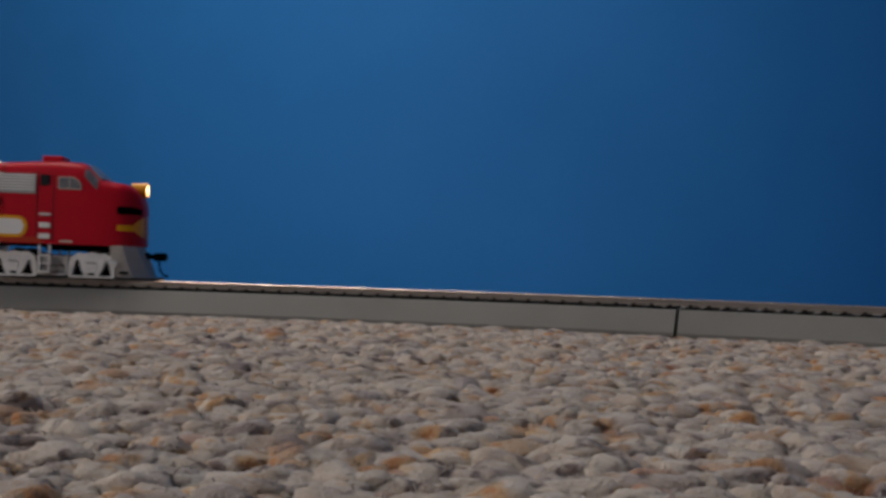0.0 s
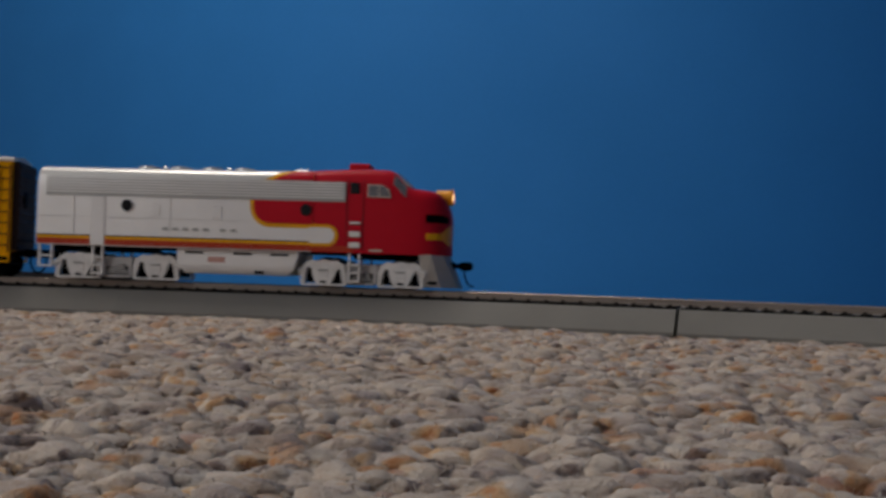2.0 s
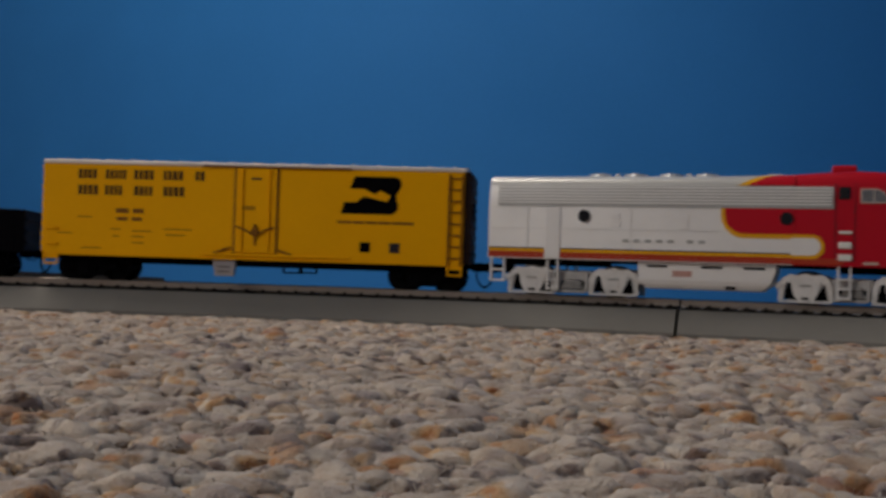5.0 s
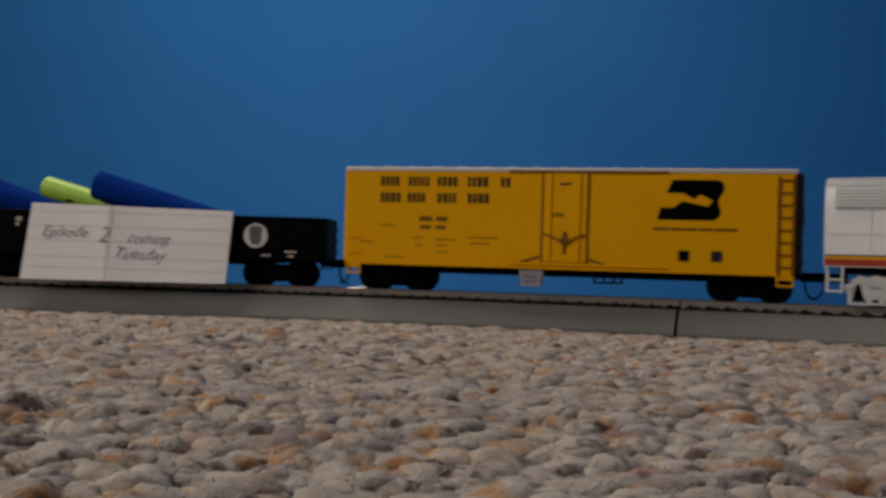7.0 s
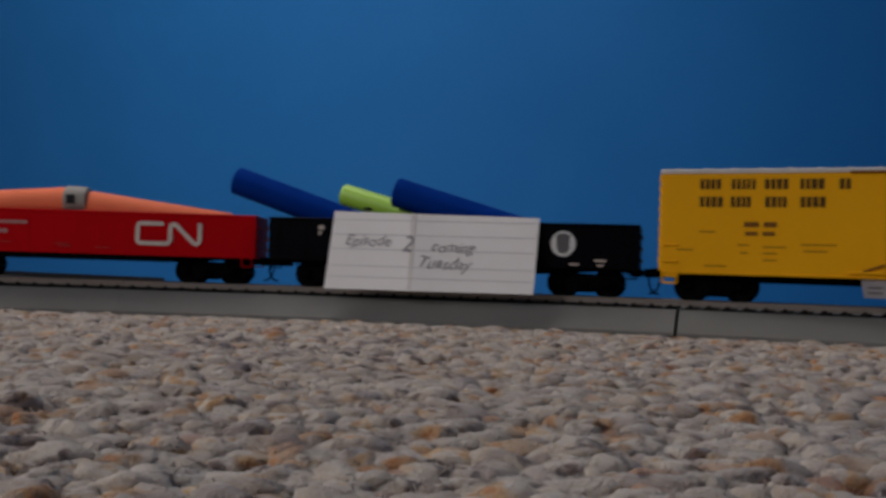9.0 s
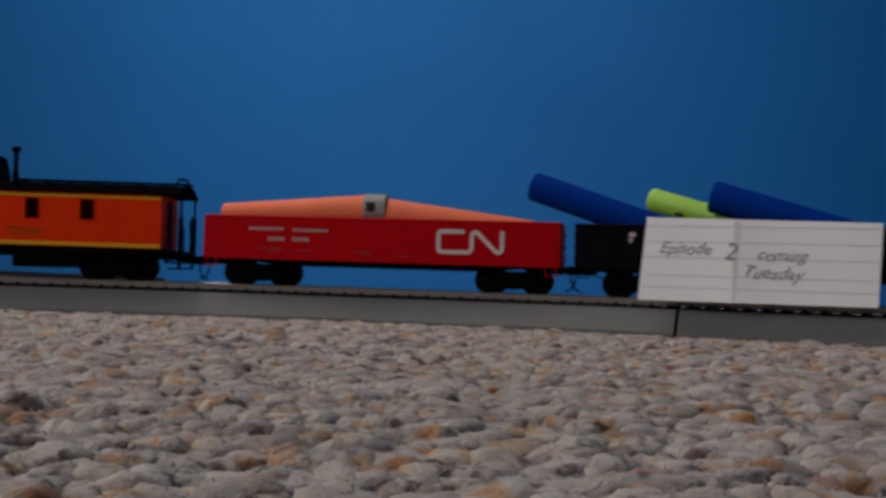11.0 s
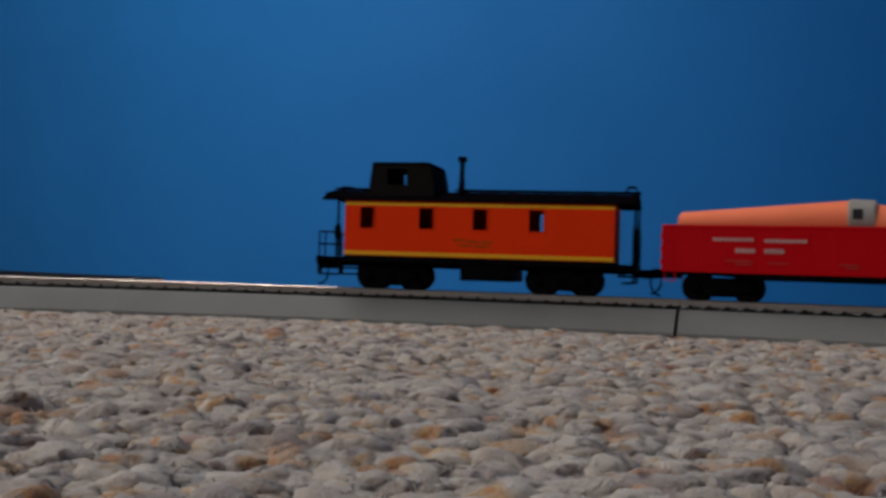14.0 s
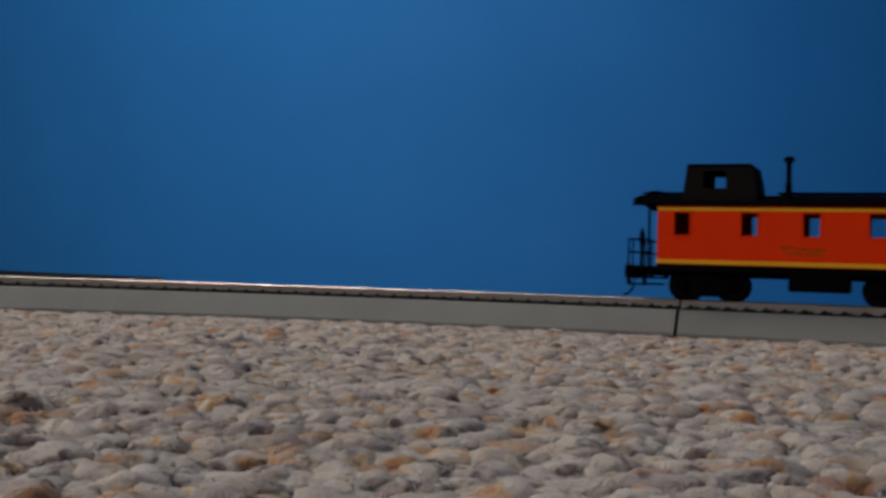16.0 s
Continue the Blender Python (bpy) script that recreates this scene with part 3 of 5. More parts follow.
def patch(bm, xs, zlo, zhi, off, side, nz=6, thick=0.35):
    """A thin plate that follows the shell between two heights, given at each length."""
    cols = []
    for i, x in enumerate(xs):
        lo, hi = zlo(x), zhi(x)
        cols.append([(x, z, skin(x, z)) for z in [lo + (hi - lo) * k / nz for k in range(nz + 1)]])
    fr = [[bm.verts.new((x, side * (y + off), z)) for x, z, y in c] for c in cols]
    bk = [[bm.verts.new((x, side * (y + off - thick), z)) for x, z, y in c] for c in cols]
    for i in range(len(xs) - 1):
        for k in range(nz):
            bm.faces.new((fr[i][k], fr[i + 1][k], fr[i + 1][k + 1], fr[i][k + 1]))
            bm.faces.new((bk[i][k], bk[i][k + 1], bk[i + 1][k + 1], bk[i + 1][k]))
        for k in (0, nz):
            bm.faces.new((fr[i][k], bk[i][k], bk[i + 1][k], fr[i + 1][k]))
    for c, e in ((fr[0], bk[0]), (fr[-1], bk[-1])):
        for k in range(nz):
            bm.faces.new((c[k], c[k + 1], e[k + 1], e[k]))
    return bm


def lin(a, b, n):
    return [a + (b - a) * i / n for i in range(n + 1)]


def locomotive():
    car = thing("locomotive", "red and silver streamlined diesel model locomotive with yellow trim", "locomotive")
    part("body", shell(B(), -83.8, 30), SILVERSIDE, car, "silver painted body shell", True)
    # red front end: cab, windscreen slope and rounded nose
    bm = shell(B(), 30, 85.2, (35, 45, 48, 56, 75, 78.5, 81.2))
    part("cab_and_nose", bm, RED, car, "glossy red cab and rounded nose", True)
    # roof: slanted red front of the roof over the silver one, with a yellow edge
    for off, start, m, nm in ((0.55, 10.5, YELLOWLINE, "roof_edge_line"), (0.80, 14.0, RED, "roof_red")):
        for s in (-1, 1):
            bm = patch(B(), lin(start, 30.2, 12), lambda x: 41.2, lambda x, q=start: min(sect(x)[1] - 0.03, 41.25 + 3.8 * math.sin(min(1.0, (x - q) / 11.0) * math.pi / 2)), off, s, 8)
            part(nm, bm, m, car, "", True)
    for s in (-1, 1):
        bm = patch(B(), [-83.5, -40, 0, 29.6], lambda x: 41.2, lambda x: sect(x)[1] - 0.05, 0.15, s, 7)
        part("roof", bm, SILVER, car, "bright silver roof half", True)
    for s in (-1, 1):
        # grey louvred band under the roof with its lines
        part("grille_band", patch(B(), lin(-80, 43.4, 4), lambda x: 33.2, lambda x: 40.9, 0.45, s, 2), GRILLE, car, "grey louvred air intake band")
        for k in range(6):
            z = 34.4 + k * 1.12
            part("louvre", patch(B(), [-79.6, 43.0], lambda x, q=z: q, lambda x, q=z: q + 0.55, 0.75, s, 1), SILVERSIDE, car)
        # red sweep with its yellow outline, and the silver tongue under it
        cx0, r = 13.0, 6.8
        def sweep_lo(x, g):
            return 24.2 - g + (0 if x > cx0 else (r + g) - math.sqrt(max(0.0, (r + g) ** 2 - (cx0 - x) ** 2)))
        for g, off, m, nm in ((1.5, 0.25, YELLOWLINE, "yellow_outline"), (0.0, 0.42, RED, "red_sweep")):
            xs = [cx0 - (r + g) * math.cos(radians(a)) for a in range(2, 91, 11)] + [20, 26, 30.2]
            part(nm, patch(B(), xs, lambda x, q=g: sweep_lo(x, q), lambda x: 33.4, off, s, 4), m, car)
        yy = s * (skin(0, 20) + 0.2)
        tip = arc(36.5, 20.1, 4.2, 90, -90, 12)
        bm = slab(B(), [(29.5, 24.3)] + tip + [(29.5, 15.9)], *sorted((yy - s * 0.3, yy + s * 0.2)))
        part("tongue_outline", bm, YELLOWLINE, car)
        tip = arc(36.3, 20.1, 3.0, 90, -90, 12)
        bm = slab(B(), [(29.2, 23.1)] + tip + [(29.2, 17.1)], *sorted((yy - s * 0.3, yy + s * 0.38)))
        part("silver_tongue", bm, SILVERSIDE, car)
        for z0, z1, m, x1 in ((16.2, 17.3, YELLOWLINE, 36.4), (15.0, 16.15, BROWNRED, 47), (14.0, 14.95, BROWNRED, 47), (17.3, 17.75, BLACKLINE, 30)):
            bm = B()
            for xa, xb in ((-83.4, -61.2), (-54.8, x1)):
                box(bm, xa, xb, *sorted((yy - s * 0.3, yy + s * 0.16)), z0, z1)
            part("stripe", bm, m, car)
        # rear door, panel seams, portholes
        bm = box(B(), -61, -55, *sorted((yy - s * 0.3, yy + s * 0.25)), 13.8, 33.0, 0.2, 1)
        part("side_door", bm, SILVERSIDE, car, "pale silver side door")
        for x in (-68, -28):
            part("panel_seam", box(B(), x - 0.12, x + 0.12, *sorted((yy - s * 0.3, yy + s * 0.04)), 18.5, 33), SEAM, car)
        part("panel_seam", box(B(), -83, 5, *sorted((yy - s * 0.3, yy + s * 0.04)), 24.8, 25.0), SEAM, car)
        for x in (-45.9, 27.6):
            bm = B()
            rod(bm, (x, yy - s * 0.4, 29.7), (x, yy + s * 0.55, 29.7), 2.6, 2.45, seg=24)
            f = part("porthole", bm, SILVERSIDE if x < 0 else RED, car, "round porthole")
            bm = B()
            rod(bm, (x, yy, 29.7), (x, yy + s * 0.7, 29.7), 2.3, seg=24)
            part("pane", bm, GLASSDARK, f, "dark glass")
        for x, z in ((-34, 28.3), (-8.5, 27.8)):
            part("hatch", box(B(), x - 1.8, x + 1.8, *sorted((yy - s * 0.3, yy + s * 0.1)), z - 2.4, z + 2.4, 0.1, 1), SILVERSIDE, car)
        # lettering as bars
        bars("lettering_bar", [(x, x + 2.2, 20.4, 1.05) for x in (-31, -26.8, -22.6, -18.4, -14.2, -7.2, -3.0)], sorted((yy, yy + s * 0.22)), GRILLE, car, "small dark lettering")
        # cab door window, side window, steps and grab irons
        part("door_window", box(B(), 45.0, 49.0, *sorted((yy - s * 0.8, yy + s * 0.15)), 36.4, 40.8, 0.5, 2), GLASSDARK, car, "dark cab door window")
        pts = [(52.2, 35.3), (61.4, 35.3), (61.2, 37.4), (60.0, 39.1), (57.8, 40.2), (52.2, 40.2)]
        f = part("cab_window", slab(B(), pts, *sorted((yy - s * 0.8, yy + s * 0.3))), CREAM, car, "cab side window with thin pale frame")
        part("pane", slab(B(), [(52.6, 35.7), (56.5, 35.7), (56.5, 39.8), (52.6, 39.8)], *sorted((yy, yy + s * 0.42))), GLASSGREY, f)
        part("pane", slab(B(), [(56.9, 35.7), (61.0, 35.7), (60.8, 37.4), (59.6, 39.0), (57.7, 39.8), (56.9, 39.8)], *sorted((yy, yy + s * 0.42))), GLASSGREY, f)
        part("door_line", box(B(), 43.9, 44.15, *sorted((yy, yy + s * 0.08)), 15, 42), BLACKLINE, car)
        part("door_line", box(B(), 50.4, 50.65, *sorted((yy, yy + s * 0.08)), 15, 42), BLACKLINE, car)
        for z, h in ((25.2, 0.5), (20.9, 1.15), (16.7, 1.15)):
            part("step_plate", box(B(), 45.2, 49.7, *sorted((yy - s * 0.2, yy + s * 0.7)), z - h, z + h * 0.9, 0.3, 1), WHITE, car, "pale foothold plate")
        part("small_plate", box(B(), 53.5, 58.5, *sorted((yy, yy + s * 0.25)), 14.4, 15.2), CREAM, car)
        for x in (47.4, -58.0):
            bm = B()
            for q in (-2.0, 2.0):
                box(bm, x + q - 0.35, x + q + 0.35, *sorted((s * 15.9, s * 16.9)), 2.0, 13.8)
            for z in (2.4, 5.6, 8.8):
                box(bm, x - 2.2, x + 2.2, *sorted((s * 14.6, s * 17.2)), z, z + 0.6)
            part("step_ladder", bm, SILVERSIDE, car, "silver hanging steps")
        bm = B()
        for q in (-82.6, -77.4):
            box(bm, q - 0.4, q + 0.4, *sorted((s * 15.9, s * 16.9)), 4.8, 13.8)
        for z in (4.8, 8.8):
            box(bm, -82.8, -77.2, *sorted((s * 14.8, s * 17.2)), z, z + 0.7)
        part("rear_step", bm, SILVERSIDE, car, "silver stirrup step")
        # nose: number board, yellow band
        part("number_board", patch(B(), lin(75.6, 84.2, 9), lambda x: 26.2, lambda x: 29.3 - max(0, x - 82) * 0.25, 0.45, s, 3, 0.8), BLACK, car, "black number board")
        part("nose_band", patch(B(), lin(75.8, 85.15, 9), lambda x: 19.6, lambda x: 22.0, 0.35, s, 3, 0.6), YELLOWLINE, car, "yellow nose band")
        part("nose_emblem", patch(B(), lin(81.5, 85.2, 6), lambda x: 21 - (x - 80.5) * 0.9, lambda x: 21 + (x - 80.5) * 1.1, 0.5, s, 3, 0.7), AMBER, car, "yellow and red nose emblem")
        # windscreen half
        a, b = Vector((62.2, 0, 45.9)), Vector((68.4, 0, 39.9))
        nrm = Vector((0.70, 0, 0.72))
        f = B()
        quad = [a + Vector((0, s * 1.2, 0)), a + Vector((0.2, s * 11.5, -0.9)), b + Vector((0, s * 13.6, 0.2)), b + Vector((0, s * 1.2, 0))]
        va = [f.verts.new(q + nrm * 0.55) for q in quad]
        vb = [f.verts.new(q - nrm * 1.4) for q in quad]
        f.faces.new(va), f.faces.new(vb[::-1])
        for k in range(4):
            f.faces.new((va[k], vb[k], vb[(k + 1) % 4], va[(k + 1) % 4]))
        w = part("windscreen", f, GLASSGREY, car, "two-part cab windscreen")
        side = patch(B(), lin(62.4, 67.6, 5), lambda x: sect(x)[1] - 5.2, lambda x: sect(x)[1] - 0.9, 0.2, s, 3, 0.5)
        part("corner_pane", side, GLASSGREY, w, "grey wrap-round pane")
    # roof fans, horn box
    for x in (-43.5, -29.6, -16.0, -2.4):
        bm = B()
        rod(bm, (x, 0, 44.2), (x, 0, 46.4), 4.6, 4.2, seg=24)
        rod(bm, (x, 0, 46.3), (x, 0, 46.8), 1.6, seg=10)
        for k in range(6):
            a = k * math.pi / 3
            box(bm, x + 2.5 * math.cos(a) - 0.3, x + 2.5 * math.cos(a) + 0.3, 2.5 * math.sin(a) - 0.3, 2.5 * math.sin(a) + 0.3, 46.3, 46.7)
        part("roof_fan", bm, SILVER, car, "round silver roof fan")
    part("exhaust_stack", box(B(), 19.5, 25.5, -3, 3, 44.6, 46.5, 0.5, 1), SILVER, car)
    for x in (-36.6, -9.2):
        part("lift_ring", box(B(), x - 1.0, x + 1.0, -1, 1, 44.6, 46.7, 0.4, 1), SILVER, car)
    part("horn_box", box(B(), 42.4, 51.0, -6, 6, 46.2, 49.3, 0.8, 2), RED, car, "raised red hatch on the cab roof")
    # headlight
    bm = B()
    rod(bm, (78.2, 0, 36.9), (84.4, 0, 36.9), 2.9, 3.2, seg=24)
    hl = part("headlight", bm, AMBER, car, "amber headlight housing on the nose", True)
    bm = B()
    rod(bm, (83.6, 0, 36.9), (84.75, 0, 36.9), 2.7, 2.3, seg=24)
    part("lens", bm, LAMPLENS, hl, "lit white lens", True)
    bm = B()
    pipe(bm, [(84.6, 3.0 * math.cos(radians(a)), 36.9 + 3.0 * math.sin(radians(a))) for a in range(0, 361, 20)], 0.45, 6)
    part("rim", bm, AMBER, hl, "amber rim round the lens", True)
    # pilot, fuel tank, underframe
    bm = B()
    lo = [(75.5, 15.2, 1.6), (82, 13, 1.2), (88.5, 6, 1.0), (90.0, 0, 1.0)]
    hi = [(73.2, 16.6, 13.8), (78, 15.6, 13.8), (82.5, 11.0, 13.8), (84.6, 0, 13.8)]
    for s in (-1, 1):
        a = [bm.verts.new((x, s * y, z)) for x, y, z in lo]
        b = [bm.verts.new((x, s * y, z)) for x, y, z in hi]
        c = [bm.verts.new((x - 1.2, s * max(0, y - 1.0), z)) for x, y, z in lo]
        for i in range(3):
            bm.faces.new((a[i], a[i + 1], b[i + 1], b[i]))
            bm.faces.new((a[i], c[i], c[i + 1], a[i + 1]))
            bm.faces.new((c[i], b[i], b[i + 1], c[i + 1]))
        bm.faces.new((a[0], b[0], c[0]))
    pil = part("pilot", bm, PILOTGREY, car, "silver-grey sloping pilot")
    for s in (-1, 1):
        part("pilot_slot", box(B(), 76.5, 80.5, *sorted((s * 13.2, s * 14.9)), 2.4, 3.6, 0.2, 1), BLACK, pil)
    bm = slab(B(), [(-25.4, 13.4), (-25.4, 8.2), (-24.6, 6.8), (22.6, 6.8), (23.4, 9.0), (24.4, 12.0), (24.4, 13.4)], -15.2, 15.2)
    for w, z0, z1 in ((14.5, 5.6, 6.9), (13.4, 4.6, 5.7), (11.8, 3.9, 4.7)):
        slab(bm, [(-25.0 + (6.8 - z0) * 0.9, z0), (22.9 - (6.8 - z0) * 1.2, z0), (22.9 - (6.8 - z1) * 1.2, z1), (-25.0 + (6.8 - z1) * 0.9, z1)], -w, w)
    part("fuel_tank", bm, SILVERSIDE, car, "silver fuel tank")
    for s in (-1, 1):
        for x in (-18, 2, 17):
            part("tank_slot", box(B(), x - 4, x + 3.5, *sorted((s * 15.0, s * 15.4)), 11.6, 12.5), BLACK, car)
        part("tank_emblem", box(B(), -12.5, -5.5, *sorted((s * 15.0, s * 15.35)), 8.4, 10.6), FADEDRED, car, "small faded red marking")
        part("tank_valve", box(B(), 6.5, 10.2, *sorted((s * 13.0, s * 14.7)), 4.4, 5.6, 0.3, 1), BLACK, car)
    bm = box(B(), -80, 78, -11, 11, 12.6, 13.7)
    for xa, xb in ((-80, -40), (46, 76)):
        box(bm, xa, xb, -9, 9, 11.2, 12.7, 0.3, 1)
    part("underframe", bm, BLACK, car, "dark underframe")
    ang = math.degrees(50.7 / 730)
    blomberg_truck(car, -52.0, ang)
    blomberg_truck(car, 51.6, -ang)
    coupler(car, 85.5, 1, 7.5, 9.8)
    coupler(car, -83.0, -1, 6.5, 9.6)
    return car


# ---- the yellow insulated boxcar ----
def boxcar():
    car = thing("boxcar", "yellow model boxcar with black markings and pale roof", "boxcar")
    X0, X1, W = -86.2, 85.2, 17.5
    part("body", box(B(), X0, X1, -W, W, 10.2, 46.4, 0.5, 2), BOXYELLOW, car, "yellow painted body")
    bm = B()
    prof = [(-W - 0.5, 45.6), (W + 0.5, 45.6), (W + 0.6, 46.6), (W - 1.0, 47.3), (0, 48.6), (-W + 1.0, 47.3), (-W - 0.6, 46.6)]
    a = [bm.verts.new((X0 - 0.5, y, z)) for y, z in prof]
    b = [bm.verts.new((X1 + 0.5, y, z)) for y, z in prof]
    bm.faces.new(a), bm.faces.new(b[::-1])
    for i in range(len(prof)):
        bm.faces.new((a[i], b[i], b[(i + 1) % 7], a[(i + 1) % 7]))
    roof = part("roof", bm, ROOFPALE, car, "pale metal roof with ribs")
    for k in range(17):
        x = X0 + 5 + k * 10.1
        bm = B()
        for q in (-1, 1):
            pipe(bm, [(x, q * (W + 0.2), 46.6), (x, q * (W - 1.0), 47.3), (x, 0, 48.6)], 0.35, 6)
        part("roof_rib", bm, ROOFPALE, roof)
    for s, x in ((-1, X0), (1, X1)):
        bm = B()
        # the front end takes a dark colour for its shade, the rear stays yellow
        box(bm, *sorted((x - s * 0.2, x + s * (2.6 if s > 0 else 0.9))), -W + 0.4, W - 0.4, 10.6, 45.8, 0.2, 1)
        wall_end = part("end_wall", bm, SHADEDEND if s > 0 else BOXYELLOW, car, "ribbed end wall, coloured dark for its shade" if s > 0 else "ribbed yellow end wall")
        for k in range(9):
            z = 13.2 + k * 3.7
            part("rib", box(B(), *sorted((x + s * 0.7, x + s * (3.0 if s > 0 else 1.1))), -W + 0.6, W - 0.6, z, z + 1.8, 0.5, 1), SHADEDEND if s > 0 else BOXYELLOW, wall_end)
    bm = B()
    rod(bm, (X1 + 1.6, -6, 31), (X1 + 3.4, -6, 31), 3.4, seg=20)
    part("brake_wheel", bm, BLACK, car, "brake wheel on the end")
    part("running_ledge", box(B(), X1 + 0.8, X1 + 3.2, -W + 2, W - 2, 14.4, 15.0), BLACK, car)
    for s in (-1, 1):
        y = s * W
        o = lambda d0, d1, y=y, s=s: sorted((y + s * d0, y + s * d1))
        # plug door, its rails, rods and lever
        d = part("door", box(B(), -6.4, 10.2, *o(-0.3, 0.7), 12.4, 45.2, 0.3, 1), BOXYELLOW, car, "yellow plug door")
        # brown strips put the shade beside the door into colour
        for x in (-6.8, 10.4):
            part("door_edge", box(B(), x - 0.5, x + 0.5, *o(0, 0.45), 12.2, 45.4), RUST, d, "brown strip standing in for the shade at the door edge")
        for x in (-3.6, 7.4):
            bm = B()
            rod(bm, (x, y + s * 1.2, 12.6), (x, y + s * 1.2, 45.0), 0.3, seg=8)
            part("lock_rod", bm, BOXYELLOW, d)
        bm = B()
        pipe(bm, [(-6, y + s * 1.2, 22.6), (-2.4, y + s * 1.4, 21.4), (1.9, y + s * 1.6, 19.0), (6.0, y + s * 1.4, 21.4), (9.6, y + s * 1.2, 22.4)], 0.42, 6)
        rod(bm, (1.9, y + s * 0.8, 15.5), (1.9, y + s * 1.5, 23.5), 0.55, seg=8)
        rod(bm, (1.9, y + s * 0.6, 20.6), (1.9, y + s * 2.0, 20.6), 1.5, seg=14)
        part("door_lever", bm, RUST, d, "dark brown door lever")
        part("door_plate", box(B(), -0.2, 4.0, *o(0.6, 0.95), 40.8, 41.5), BLACKLINE, d)
        part("door_plate", box(B(), -3.4, 1.6, *o(0.6, 0.85), 29.0, 30.6), FAINTBAR, d)
        part("door_rail", box(B(), -20, 40, *o(-0.1, 1.0), 45.3, 46.0), RUST, car)
        part("door_rail", box(B(), -20, 40, *o(-0.1, 1.1), 11.0, 12.0, 0.2, 1), BOXYELLOW, car)
        for xa, xb, za, zb in ((-8, -15, 12.0, 14.4), (11, 17, 12.0, 13.8)):
            bm = B()
            pipe(bm, [(xa, y + s * 0.6, zb), (xb, y + s * 0.6, za)], 0.4, 6)
            part("rail_stop", bm, RUST, car)
        part("side_sill", box(B(), X0 + 0.3, X1 - 0.3, *o(-0.8, 0.25), 9.6, 10.6, 0.15, 1), BOXYELLOW, car)
        # shade beneath the side sill, put in as a black strip
        part("sill_shadow", box(B(), X0 + 6, X1 - 6, *sorted((s * 12.6, s * 15.2)), 8.6, 10.3), BLACK, car, "black strip standing in for the shade under the side sill")
        # ladders and corner steps
        for x, mt in ((82.0, RUST), (-82.6, BOXYELLOW)):
            if x < 0:
                bm = B()
                for z in (14, 20):
                    grab(bm, x, y, z, 5, s, 0.3)
                part("grab_iron", bm, mt, car)
            else:
                bm = B()
                for q in (-2.8, 2.4):
                    box(bm, x + q - 0.35, x + q + 0.35, *o(0.2, 1.1), 9.8, 44.6)
                for k in range(8):
                    box(bm, x - 2.8, x + 2.4, *o(0.55, 1.05), 12.4 + k * 4.35, 12.95 + k * 4.35)
                part("ladder", bm, RUST, car, "brown side ladder")
            bm = B()
            pipe(bm, [(x - 2.8, y + s * 0.1, 10.4), (x - 2.6, y + s * 0.1, 6.2), (x + 2.6, y + s * 0.1, 6.2), (x + 2.8, y + s * 0.1, 10.4)], 0.55, 6)
            box(bm, x - 2.6, x + 2.6, *o(-0.9, 0.0), 8.2, 10.4)
            part("stirrup_step", bm, BOXYELLOW, car, "yellow corner step")
        # emblem: two slanted blocks with rounded noses, joined at the front, a zigzag gap between them
        up = [(39.6, 38.4), (41.4, 43.1)] + arc(57.4, 40.3, 2.8, 90, -35, 7) + [(58.1, 36.2), (56.0, 35.8), (55.8, 38.4), (52.4, 38.4), (49.5, 36.3), (45.3, 38.4)]
        lo = [(58.1, 36.2)] + arc(55.8, 31.9, 3.2, 45, -90, 7) + [(36.1, 28.7), (37.4, 33.1), (43.1, 33.1), (45.3, 35.5), (48.1, 33.5), (54.4, 33.5), (56.0, 35.8)]
        for pts in (up, lo):
            part("emblem_block", slab(B(), pts, *o(-0.05, 0.18)), BLACK, car, "black emblem shape")
        bars("lettering_bar", [(xa, xb, 24.9, 1.0) for xa, xb in ((34.8, 40.8), (41.2, 45.6), (46.0, 50.8), (51.2, 56.4), (56.8, 65.4))], o(0, 0.16), RUST, car, "small brown lettering")
        for x in (46.2, 58.0):
            part("marking_square", box(B(), x - 2.0, x + 2.0, *o(0, 0.2), 14.0, 17.8), BLACK if x < 50 else BLACKLINE, car, "small black square marking")
        # large lettering, one bar for each letter
        for z0, z1, cols in ((39.9, 43.5, ((-72, -68.6), (-68.0, -64.6), (-60.6, -57.4), (-56.8, -54.0), (-53.4, -52.2), (-48.8, -45.2), (-44.6, -40.8), (-36.6, -33.4), (-32.8, -28.6), (-23.4, -19.8))),
                             (33.6, 37.3, ((-72, -68.4), (-67.8, -63.8), (-60.8, -57.4), (-56.8, -53.8), (-48.6, -44.8), (-44.2, -41.2), (-36.4, -32.8), (-32.2, -28.0)))):
            for xa, xb in cols:
                if xb - xa < 2.5:
                    part("letter_bar", box(B(), xa, xb, *o(0, 0.16), z0, z1), BARINK, car, "black lettering bar")
                else:
                    for xl, xr in ((xa, (xa + xb) / 2 - 0.3), ((xa + xb) / 2 + 0.3, xb)):
                        part("letter_bar", box(B(), xl, xr, *o(0, 0.16), z0, z1), BARINK, car, "black lettering bar")
        bars("number_bar", ((-55.9, -50.6, 26.6, 1.8), (-48.9, -44.4, 26.6, 1.8), (-55.4, -51.0, 23.6, 1.4), (-49.2, -45.0, 23.6, 1.4)), o(0, 0.15), RUST, car, "number shown as a dark bar")
